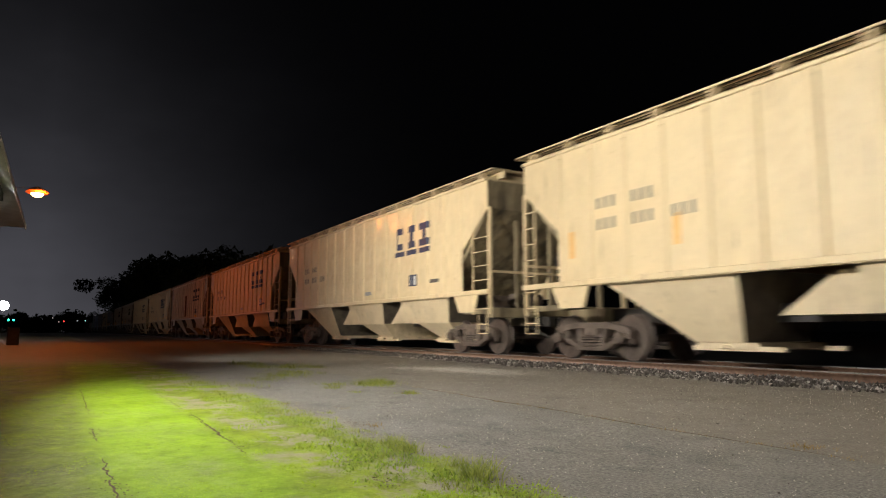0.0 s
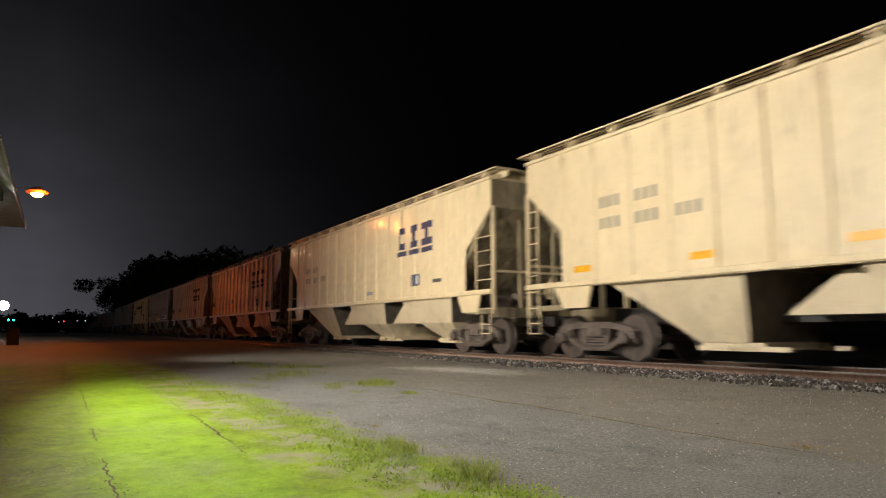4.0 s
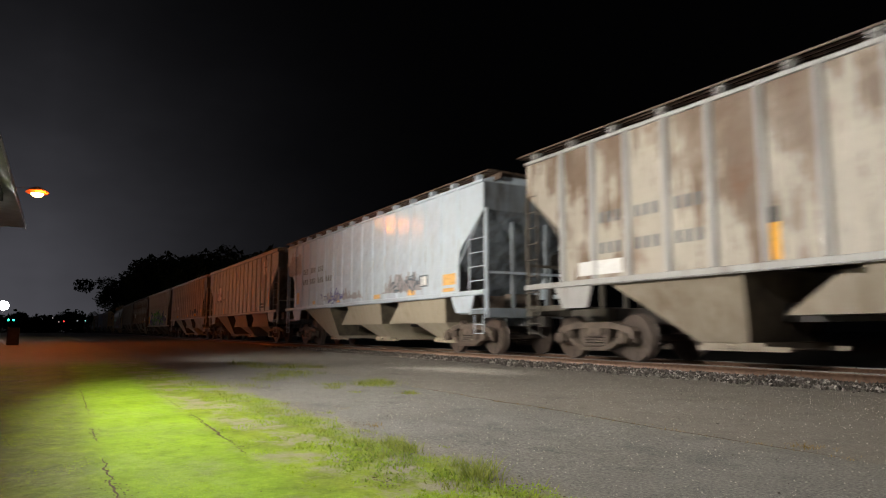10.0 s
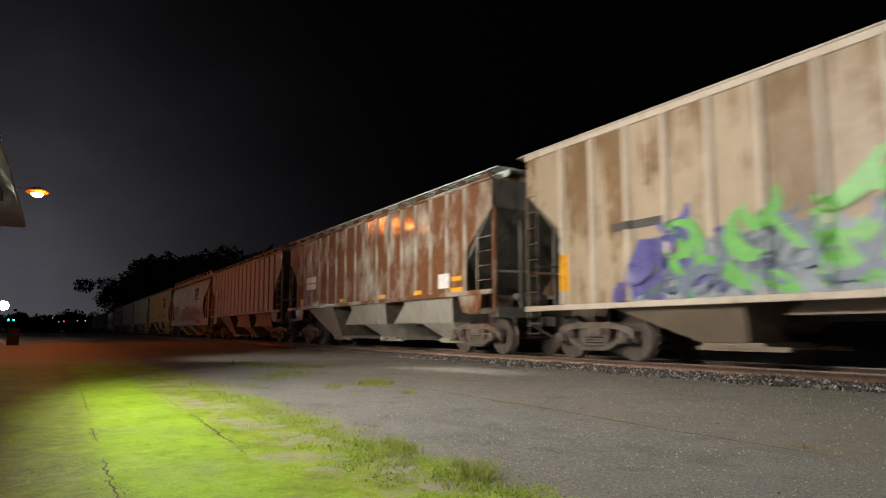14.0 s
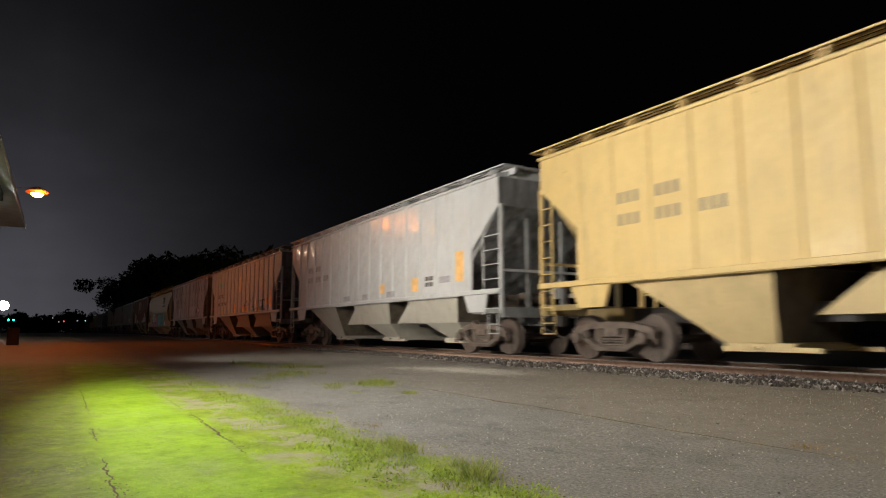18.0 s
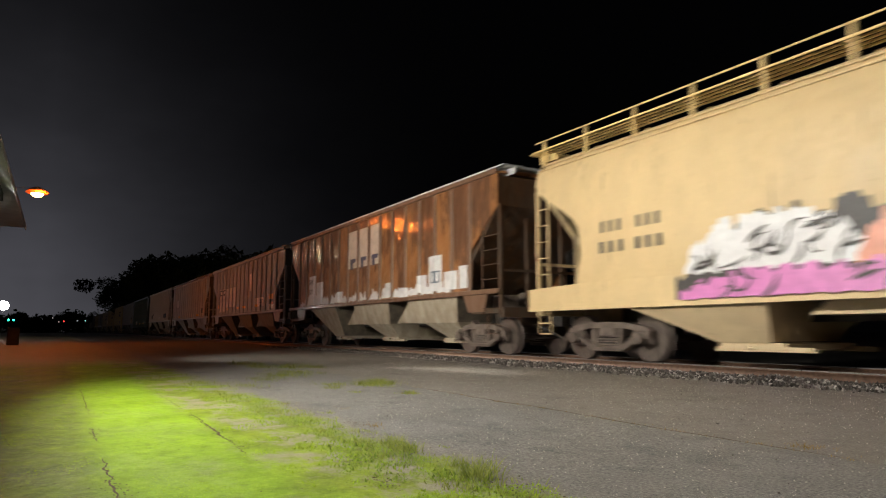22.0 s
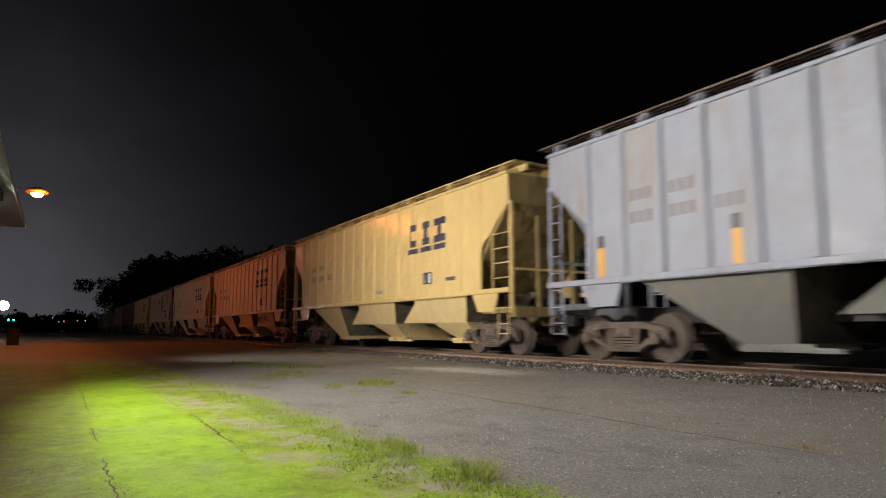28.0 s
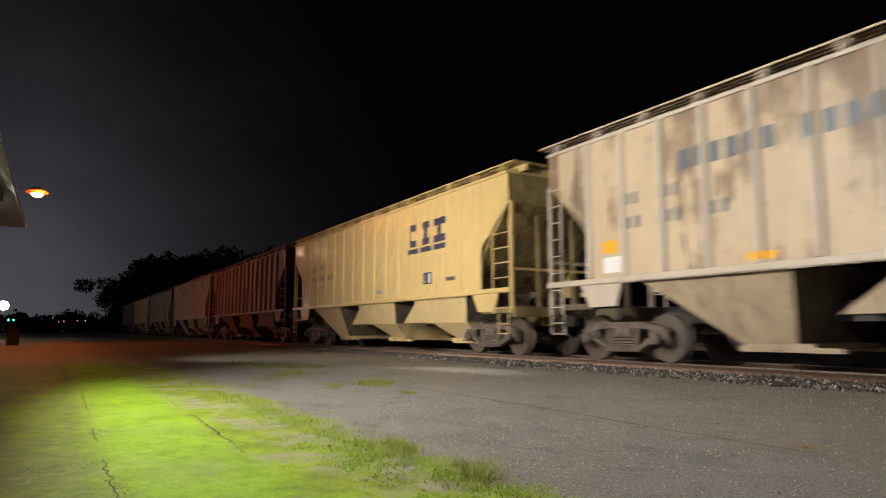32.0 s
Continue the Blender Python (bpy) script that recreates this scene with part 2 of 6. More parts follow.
# ---- ground ----
def ground_material():
    m, t, b = material("cracked_asphalt_and_moss")
    v = coords(t)
    sep = t.nodes.new("ShaderNodeSeparateXYZ")
    link(t, v, sep.inputs[0])
    x, y = sep.outputs[0], sep.outputs[1]
    grain = noisy(t, v, 60, 4, 0.7)
    mid = noisy(t, v, 5, 6, 0.65)
    big = noisy(t, v, 0.8, 5, 0.6)
    asphalt = blend(t, ramp(t, mid, 0.3, 0.7), (0.110, 0.107, 0.10), (0.22, 0.212, 0.20))
    asphalt = blend(t, ramp(t, big, 0.35, 0.7), asphalt, (0.15, 0.137, 0.12))
    pebble = t.nodes.new("ShaderNodeTexVoronoi")
    pebble.inputs["Scale"].default_value = 42
    link(t, v, pebble.inputs["Vector"])
    asphalt = blend(t, ramp(t, pebble.outputs["Color"], 0.55, 0.95), asphalt, (0.21, 0.20, 0.18))
    asphalt = blend(t, ramp(t, noisy(t, coords(t, (1, 1, 1), (20, 5, 0)), 2.4, 5, 0.6), 0.56, 0.66), asphalt, (0.09, 0.088, 0.085))
    asphalt = blend(t, ramp(t, grain, 0.52, 0.66), asphalt, (0.32, 0.30, 0.27))
    asphalt = blend(t, ramp(t, grain, 0.48, 0.34), asphalt, (0.04, 0.037, 0.034))
    # beyond the crack the surface is browner and dustier
    beyond = ramp(t, maths(t, "SUBTRACT", y, maths(t, "MULTIPLY_ADD", x, -0.0286, 3.80)), -0.02, 0.06)
    asphalt = blend(t, maths(t, "MULTIPLY", beyond, 0.55), blend(t, 0.15, asphalt, (0.14, 0.15, 0.155)), blend(t, 0.45, (0.21, 0.172, 0.135), asphalt))
    dust = maths(t, "MULTIPLY", ramp(t, mid, 0.52, 0.72), beyond)
    asphalt = blend(t, maths(t, "MULTIPLY", dust, 0.6), asphalt, (0.10, 0.085, 0.07))
    # moss and short turf on the old walk: a lush middle lane, duller lanes on both sides
    wander = maths(t, "MULTIPLY", maths(t, "SUBTRACT", noisy(t, v, 1.6, 7, 0.7), 0.5), 1.3)
    edge = maths(t, "ADD", y, wander)
    green_mask = ramp(t, edge, 1.98, 1.74)
    outer = ramp(t, maths(t, "ADD", y, maths(t, "MULTIPLY", wander, 0.35)), 0.95, 1.22)
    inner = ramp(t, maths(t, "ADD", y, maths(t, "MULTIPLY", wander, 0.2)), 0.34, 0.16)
    far = ramp(t, maths(t, "ADD", x, wander), -15.0, -19.0)
    bare = ramp(t, noisy(t, coords(t, (1.0, 1.5, 1), (3, 8, 0)), 1.5, 8, 0.7), 0.495, 0.58)
    thin = ramp(t, noisy(t, coords(t, (1.0, 1.3, 1), (7, 2, 0)), 1.1, 7, 0.7), 0.60, 0.72)
    gaps = maths(t, "MAXIMUM", maths(t, "MULTIPLY", bare, maths(t, "MULTIPLY_ADD", outer, 0.80, 0.10)), maths(t, "MULTIPLY", thin, maths(t, "MULTIPLY_ADD", inner, 0.45, 0.35)))
    gaps = maths(t, "MAXIMUM", gaps, maths(t, "MULTIPLY", far, 0.8))
    green_mask = maths(t, "MULTIPLY", green_mask, maths(t, "SUBTRACT", 1.0, gaps))
    lush = blend(t, ramp(t, noisy(t, coords(t, (1.0, 1.4, 1), (1, 1, 0)), 1.8, 7, 0.62), 0.26, 0.74), (0.16, 0.26, 0.018), (0.29, 0.455, 0.022))
    olive = blend(t, ramp(t, noisy(t, v, 2.6, 7, 0.65), 0.35, 0.68), (0.14, 0.17, 0.03), (0.28, 0.37, 0.028))
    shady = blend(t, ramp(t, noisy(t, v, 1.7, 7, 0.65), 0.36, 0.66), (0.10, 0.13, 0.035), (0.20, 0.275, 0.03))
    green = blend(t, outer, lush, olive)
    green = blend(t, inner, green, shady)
    leafy = noisy(t, v, 38, 4, 0.75)
    green = blend(t, maths(t, "MULTIPLY", ramp(t, leafy, 0.52, 0.70), 0.45), green, (0.38, 0.52, 0.05))
    green = blend(t, maths(t, "MULTIPLY", ramp(t, leafy, 0.44, 0.28), 0.5), green, (0.07, 0.11, 0.008))
    tuft = noisy(t, coords(t, (1, 1, 1), (9, 4, 0)), 8, 6, 0.72)
    green = blend(t, maths(t, "MULTIPLY", ramp(t, tuft, 0.49, 0.36), 0.4), green, (0.10, 0.145, 0.012))
    green = blend(t, maths(t, "MULTIPLY", ramp(t, tuft, 0.54, 0.66), 0.35), green, (0.38, 0.51, 0.05))
    dry = blend(t, ramp(t, grain, 0.3, 0.7), (0.21, 0.18, 0.135), (0.34, 0.30, 0.24))
    under = blend(t, ramp(t, edge, 2.15, 1.5), asphalt, dry)
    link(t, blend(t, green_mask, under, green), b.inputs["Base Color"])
    wet = noisy(t, v, 1.7, 4)
    link(t, maths(t, "MULTIPLY_ADD", wet, 0.35, 0.42), b.inputs["Roughness"])
    link(t, maths(t, "MULTIPLY_ADD", green_mask, -0.3, 0.38), b.inputs["Specular IOR Level"])
    bumped(t, b, maths(t, "ADD", maths(t, "MULTIPLY", grain, 0.6), maths(t, "ADD", maths(t, "MULTIPLY_ADD", tuft, 0.8, mid), maths(t, "MULTIPLY", pebble.outputs["Distance"], -0.12))), 0.8, 0.022)
    return m


GROUND_MAT = ground_material()


def ground_height(x, y):
    h = GROUND
    if y > 9.15:
        h -= 0.30 * min(1, (y - 9.15) / 0.45)
    near = max(0.0, 1 - math.hypot(x + 5, y - 4) / 40)
    return h + near * 0.012 * noise.noise((x * 0.7, y * 0.9, 0))


def build_ground(bm):
    xs = [-3000, -1200, -500, -250, -120, -60] + [-40 + i * 0.4 for i in range(126)] + [14, 20, 40, 120, 600]
    ys = [-3000, -600, -100, -30, -10, -5] + [-3 + i * 0.3 for i in range(41)] + [9.3, 9.45, 9.6, 10.5, 12, 14, 20, 40, 120, 600, 3000]
    rows = [[bm.verts.new((x, y, ground_height(x, y))) for y in ys] for x in xs]
    for r, s in zip(rows, rows[1:]):
        for i in range(len(ys) - 1):
            bm.faces.new((r[i], s[i], s[i + 1], r[i + 1]))


ground = piece("ground", mesh_of("ground", build_ground, smooth=True), GROUND_MAT)
tagged(ground, "cracked grey asphalt with lime green moss and turf", "ground", kind="structure")


# ---- track ----
GAUGE = 1.435
RAIL_Y = (TRACK - GAUGE / 2 - 0.035, TRACK + GAUGE / 2 + 0.035)


def build_rail(bm):
    half = ((0.075, -0.175), (0.075, -0.163), (0.030, -0.150), (0.014, -0.125), (0.010, -0.085), (0.012, -0.050), (0.036, -0.034), (0.037, -0.017))
    outline = [(-y, z) for y, z in half] + [(y, z) for y, z in half[::-1]]
    hexa(bm, [(-420, y, z) for y, z in outline], [(60, y, z) for y, z in outline])


def build_rail_top(bm):
    box(bm, -420, 60, -0.037, 0.037, -0.016, 0.0)


track = thing("railway_track", "single railway track with rusty rails on ballast", "track")
track.location = (0, TRACK, 0)
RAIL_MESH, RAIL_TOP = mesh_of("rail", build_rail, smooth=True), mesh_of("rail_head", build_rail_top)
for ry in RAIL_Y:
    r = piece("rail", RAIL_MESH, RAIL_RUST, track, pose(0, ry - TRACK, 0), "rust-brown steel rail")
    piece("rail_head", RAIL_TOP, RAIL_STEEL, r, None, "wheel-polished running surface")
TIE_MESH = mesh_of("tie", lambda bm: box(bm, -0.115, 0.115, -1.3, 1.3, -0.36, -0.19), 0.012)
PLATE_MESH = mesh_of("tie_plate", lambda bm: box(bm, -0.09, 0.09, -0.17, 0.17, -0.19, -0.172), 0.004)
for i in range(90):
    tie = piece("tie", TIE_MESH, TIE_WOOD, track, pose(3 - i * 0.54, random.uniform(-0.04, 0.04), random.uniform(-0.01, 0.0), 0, 0, random.uniform(-1, 1)))
    if i < 50:
        for ry in RAIL_Y:
            piece("tie_plate", PLATE_MESH, RAIL_RUST, tie, pose(0, ry - TRACK, 0.002))


def stone_material(name, dark, light):
    m, t, b = material(name)
    g = t.nodes.new("ShaderNodeNewGeometry")
    r = g.outputs["Random Per Island"]
    c = blend(t, maths(t, "POWER", r, 4.5), dark, light)
    c = blend(t, ramp(t, noisy(t, coords(t), 30), 0.5, 0.8), c, (0.08, 0.06, 0.05))
    link(t, c, b.inputs["Base Color"])
    b.inputs["Roughness"].default_value = 0.6
    return m


def build_stones(count, xr, yr, sizes, z_of, seed):
    rng = random.Random(seed)
    verts, faces = [], []
    shape = ((1, 0, 0), (0, 1, 0), (-1, 0, 0), (0, -1, 0), (0, 0, 1), (0, 0, -1))
    tris = ((0, 1, 4), (1, 2, 4), (2, 3, 4), (3, 0, 4), (1, 0, 5), (2, 1, 5), (3, 2, 5), (0, 3, 5))
    for _ in range(count):
        x = xr[0] + (xr[1] - xr[0]) * rng.random()
        y = yr(rng, x)
        s = rng.uniform(*sizes)
        turn = Euler((rng.uniform(0, 6), rng.uniform(0, 6), rng.uniform(0, 6))).to_matrix()
        base = len(verts)
        z = z_of(x, y) + s * 0.35
        for p in shape:
            q = turn @ Vector((p[0] * rng.uniform(0.7, 1.2), p[1] * rng.uniform(0.6, 1.0), p[2] * rng.uniform(0.5, 0.9)))
            verts.append((x + q.x * s, y + q.y * s, z + q.z * s))
        faces += [tuple(base + i for i in f) for f in tris]
    me = bpy.data.meshes.new("stones")
    me.from_pydata(verts, [], faces)
    me.materials.append(None)
    return me


STONE = stone_material("crushed_ballast_stone", (0.035, 0.028, 0.024), (0.46, 0.43, 0.40))
LOOSE_STONE = stone_material("loose_grey_stone", (0.10, 0.09, 0.08), (0.55, 0.52, 0.48))
RUSTY_STONE = stone_material("rust_stained_ballast_stone", (0.10, 0.055, 0.035), (0.36, 0.24, 0.17))


def ballast_z(x, y):
    return -0.14 + 0.02 * noise.noise((x * 1.3, y * 2, 0)) + 0.018 * max(0.0, min(1.0, (9.4 - y) / 0.4))


bed = piece("ballast_bed", mesh_of("ballast_bed", lambda bm: slab(bm, ((-420, -0.5), (60, -0.5), (60, -0.19), (-420, -0.19)), 9.2, 12.6)), plain("ballast_fill", (0.075, 0.055, 0.045), 0.8, 0, 0.5, 22, 0.8))
tagged(bed, "brown gravel bed under the track", "ballast", kind="structure")
me = build_stones(13000, (-30, 1.0), lambda r, x: 9.82 - 1.75 * r.random() ** 1.5 + 0.16 * noise.noise((x * 1.3, 0, 0)), (0.012, 0.044), ballast_z, 3)
tagged(piece("ballast", me, STONE), "grey crushed ballast stones along the rail", "ballast", kind="stuff")
me = build_stones(7000, (-32, 2.5), lambda r, x: r.uniform(9.6, 12.4), (0.03, 0.055), lambda x, y: -0.20, 5)
tagged(piece("ballast", me, RUSTY_STONE), "rust-brown crushed stones between the rails", "ballast", kind="stuff")
me = build_stones(8000, (-16, 0.5), lambda r, x: 9.0 - abs(r.gauss(0, 2.4)), (0.003, 0.009), ground_height, 7)
tagged(piece("gravel", me, LOOSE_STONE), "loose gravel scattered on the asphalt", "gravel", kind="stuff")
PALE = plain("pale_grit", (0.46, 0.43, 0.38), 0.5, 0, 0.3, 20)
me = build_stones(9000, (-13.5, 0.5), lambda r, x: r.uniform(1.9, 9.0), (0.0018, 0.0075), ground_height, 8)
tagged(piece("grit", build_stones(5000, (0, 1), lambda r, x: 0.0, (0.003, 0.009), lambda x, y: 0.0, 9), PALE), "pale spill of crushed grit beside the track", "gravel", kind="stuff")
spill = bpy.data.objects["grit"].data
grit_rng = random.Random(12)
for k in range(5000):
    gx, gy = grit_rng.gauss(-10.5, 0.9), 6.45 + grit_rng.gauss(0, 0.4)
    gy += 0.12 * (gx + 10.5)
    ox = sum(spill.vertices[k * 6 + j].co.x for j in range(6)) / 6
    for j in range(6):
        co = spill.vertices[k * 6 + j].co
        co.x, co.y, co.z = co.x - ox + gx, co.y + gy, co.z + ground_height(gx, gy)
tagged(piece("grit", me, PALE), "pale grit glinting on the asphalt", "gravel", kind="stuff")


# ---- turf and weeds ----
def grass_material(name, low, high):
    m, t, b = material(name)
    g = t.nodes.new("ShaderNodeNewGeometry")
    c = blend(t, g.outputs["Random Per Island"], low, high)
    link(t, c, b.inputs["Base Color"])
    b.inputs["Roughness"].default_value = 0.5
    thin, mix = t.nodes.new("ShaderNodeBsdfTranslucent"), t.nodes.new("ShaderNodeMixShader")
    link(t, c, thin.inputs[0])
    mix.inputs[0].default_value = 0.6
    link(t, b.outputs[0], mix.inputs[1])
    link(t, thin.outputs[0], mix.inputs[2])
    link(t, mix.outputs[0], t.nodes["Material Output"].inputs[0])
    return m


LIME_GRASS = grass_material("lime_grass", (0.19, 0.29, 0.010), (0.36, 0.52, 0.02))
WEED = grass_material("dull_weed", (0.15, 0.20, 0.03), (0.38, 0.41, 0.09))
LEAFY = grass_material("broad_leaf", (0.15, 0.23, 0.035), (0.33, 0.43, 0.06))
DRY = grass_material("dry_weed", (0.20, 0.13, 0.04), (0.34, 0.24, 0.08))


def build_blades(spots, seed):
    """Blades of grass: spots are (x, y, height, lean, width)."""
    rng = random.Random(seed)
    verts, faces = [], []
    for x, y, h, lean, w in spots:
        a, z = rng.uniform(0, 2 * pi), ground_height(x, y) - 0.003
        dx, dy, lx, ly = cos(a) * w, sin(a) * w, -sin(a) * lean * h, cos(a) * lean * h
        b = len(verts)
        verts += [(x - dx, y - dy, z), (x + dx, y + dy, z), (x + dx * 0.6 + lx * 0.45, y + dy * 0.6 + ly * 0.45, z + h * 0.6),
                  (x - dx * 0.6 + lx * 0.45, y - dy * 0.6 + ly * 0.45, z + h * 0.6), (x + lx, y + ly, z + h)]
        faces += [(b, b + 1, b + 2, b + 3), (b + 3, b + 2, b + 4)]
    me = bpy.data.meshes.new("blades")
    me.from_pydata(verts, [], faces)
    me.materials.append(None)
    return me


rng = random.Random(11)
turf = []
while len(turf) < 16000:
    x = -1.6 - 8.0 * rng.random() ** 1.5
    y = rng.uniform(-0.75, 2.0)
    lump = noise.noise((x * 2.6, y * 3.0, 7.0)) + 0.5 * noise.noise((x * 7, y * 7, 2.0))
    if lump < (0.22 if y < 1.05 else 0.08):
        continue
    turf.append((x, y, rng.uniform(0.004, 0.009) if y < 1.05 else rng.uniform(0.006, 0.018), rng.uniform(0.6, 2.0), rng.uniform(0.0025, 0.005)))
tagged(piece("turf", build_blades(turf, 1), LIME_GRASS), "short lime green grass on a mossy walk", "grass", kind="stuff")

weeds = []


def clump(x, y, n, spread, tall, width=0.003):
    for _ in range(n):
        lean = rng.uniform(0.4, 2.0)
        weeds.append((x + rng.gauss(0, spread), y + rng.gauss(0, spread * 0.6), tall * rng.uniform(0.25, 1.0), lean, width * rng.uniform(0.6, 1.3)))


# grass tufts at the edge of the asphalt
for cx, cy, n, spread, tall in ((-3.95, 1.89, 50, 0.05, 0.065), (-3.70, 1.88, 50, 0.05, 0.075), (-2.92, 1.97, 40, 0.05, 0.10), (-2.82, 1.80, 60, 0.07, 0.075), (-3.12, 1.90, 50, 0.06, 0.08),
                                (-5.3, 1.80, 30, 0.06, 0.06), (-6.2, 1.72, 30, 0.08, 0.06), (-4.7, 1.75, 40, 0.07, 0.05), (-2.45, 1.75, 50, 0.09, 0.05),
                                (-13.2, 3.5, 260, 0.28, 0.09), (-12.9, 4.0, 380, 0.30, 0.11), (-12.6, 4.4, 120, 0.15, 0.10), (-8.5, 3.25, 170, 0.16, 0.05), (-8.2, 3.6, 300, 0.16, 0.08), (-8.35, 3.85, 220, 0.12, 0.07), (-7.9, 3.7, 80, 0.10, 0.05), (-6.9, 3.52, 70, 0.07, 0.035),
                                (-10.6, 3.2, 420, 0.30, 0.075), (-11.3, 3.6, 420, 0.32, 0.075), (-9.9, 2.75, 260, 0.26, 0.05), (-14.6, 3.55, 420, 0.35, 0.09), (-8.9, 2.2, 200, 0.25, 0.05), (-9.6, 1.75, 300, 0.35, 0.06), (-11.0, 1.6, 300, 0.4, 0.06),
                                (-8.35, 3.83, 320, 0.17, 0.10), (-8.0, 3.05, 110, 0.09, 0.05), (-7.35, 3.08, 60, 0.06, 0.03), (-6.95, 3.6, 130, 0.07, 0.05), (-2.84, 1.84, 160, 0.06, 0.10), (-3.84, 1.87, 110, 0.06, 0.09), (-3.66, 1.87, 120, 0.06, 0.085)):
    clump(cx, cy, n, spread, tall)
for i in range(150):
    s = rng.random()
    clump(-2.4 - 6.0 * s, 1.82 - 0.10 * s + rng.gauss(0, 0.14), rng.randint(8, 40), rng.uniform(0.03, 0.10), rng.uniform(0.015, 0.05))
tagged(piece("weeds", build_blades(weeds, 2), WEED), "tufts of weeds along the asphalt edge", "weeds", kind="stuff")
# low broad-leaved weeds
weeds.clear()
for i in range(120):
    s, w = rng.random(), rng.random()
    clump(-2.85 - 1.2 * s, 1.78 + 0.16 * noise.noise((s * 7, 3, 0)) - 0.45 * w * w, 12, 0.06, rng.uniform(0.01, 0.035), 0.005)
for i in range(110):
    s, w = rng.random(), rng.random()
    clump(-4.1 - 3.4 * s, 1.55 + 0.32 * w, 12, 0.07, rng.uniform(0.012, 0.035), 0.005)
for i in range(60):
    s = rng.random()
    clump(-3.0 - 5.0 * s, 1.15 + 0.65 * rng.random(), 8, 0.04, rng.uniform(0.008, 0.018), 0.0045)
tagged(piece("weeds", build_blades(weeds, 6), LEAFY), "low dark green broad-leaved weeds", "weeds", kind="stuff")
weeds.clear()
for i in range(30):
    clump(-7.6 + 0.19 * i + rng.gauss(0, 0.06), 4.02 - 0.005 * i, rng.randint(3, 20), 0.05, 0.022)
for cx, cy, n, tall in ((-2.5, 4.05, 60, 0.035), (-1.45, 2.95, 50, 0.05), (-2.2, 1.75, 60, 0.05), (-6.9, 3.55, 40, 0.03), (-4.7, 2.15, 40, 0.03), (-5.9, 2.35, 30, 0.02), (-6.5, 2.0, 40, 0.02)):
    clump(cx, cy, n, 0.07, tall)
tagged(piece("dry_weeds", build_blades(weeds, 4), DRY), "brown dry weeds rooted in asphalt cracks", "weeds", kind="stuff")
# crumbs of soil, dead leaves and twigs
crumbs = []
for cx, cy, n, sx, sy in ((-8.5, 2.35, 130, 0.30, 0.16), (-4.85, 2.08, 60, 0.12, 0.05), (-3.0, 1.4, 50, 0.08, 0.04), (-5.45, 0.27, 30, 0.10, 0.03), (-3.35, 0.28, 70, 0.25, 0.03), (-5.6, 1.03, 60, 0.5, 0.02), (-4.6, 1.04, 40, 0.4, 0.02), (-2.5, 1.85, 60, 0.12, 0.08), (-6.1, 2.6, 40, 0.5, 0.12), (-12.5, 3.6, 90, 0.5, 0.2)):
    for _ in range(n):
        crumbs.append((rng.gauss(cx, sx), rng.gauss(cy, sy)))
for _ in range(260):
    crumbs.append((-1.8 - 8 * rng.random() ** 1.3, rng.uniform(-0.5, 2.1)))
LITTER = build_stones(len(crumbs), (0, 1), lambda r, x: 0.0, (0.003, 0.008), lambda x, y: 0.0, 31)
for k, (cx, cy) in enumerate(crumbs):
    ox, oy = [sum(LITTER.vertices[k * 6 + j].co[a] for j in range(6)) / 6 for a in (0, 1)]
    for j in range(6):
        co = LITTER.vertices[k * 6 + j].co
        co.x, co.y, co.z = co.x - ox + cx, co.y - oy + cy, co.z * 0.5 + ground_height(cx, cy)
tagged(piece("litter", LITTER, plain("leaf_litter", (0.10, 0.07, 0.04), 0.9, 0, 0.5, 25)), "dark crumbs of soil and dead leaves", "litter", kind="stuff")

# dark joints of the old walk and the crack in the asphalt
SOIL = plain("dark_soil", (0.09, 0.055, 0.03), 0.9, 0, 0.5, 25, 0.8)


def build_crack(x0, x1, y0, y1, width, seed):
    def build(bm):
        n = 90
        left, right = [], []
        for i in range(n + 1):
            s = i / n
            x, y = x0 + (x1 - x0) * s, y0 + (y1 - y0) * s + 0.03 * noise.noise((s * 13, seed, 0)) + 0.012 * noise.noise((s * 41, seed, 2))
            w = width * (0.35 + 0.9 * abs(noise.noise((s * 7, seed + 5, 1)))) * min(1, 6 * s, 6 * (1 - s)) + 0.001
            z = ground_height(x, y) + 0.004
            left.append(bm.verts.new((x, y - w, z)))
            right.append(bm.verts.new((x, y + w, z)))
        for i in range(n):
            bm.faces.new((left[i], left[i + 1], right[i + 1], right[i]))
    return mesh_of("joint", build)


JOINTS = ((-9.4, -6.6, 0.30, 0.29, 0.004), (-5.7, -4.9, 0.27, 0.27, 0.007), (-4.3, -2.6, 0.27, 0.27, 0.007), (-6.3, -4.5, 1.06, 1.02, 0.010), (-4.5, -4.0, 1.02, 1.0, 0.004), (-9.5, -6.6, 1.05, 1.05, 0.003), (-7.6, -2.0, 4.02, 3.86, 0.020), (-9.4, -7.6, 3.55, 4.02, 0.010))
for i, j in enumerate(JOINTS):
    tagged(piece("joint", build_crack(*j, i), SOIL), "dark soil-filled crack in the pavement", "crack", kind="structure")


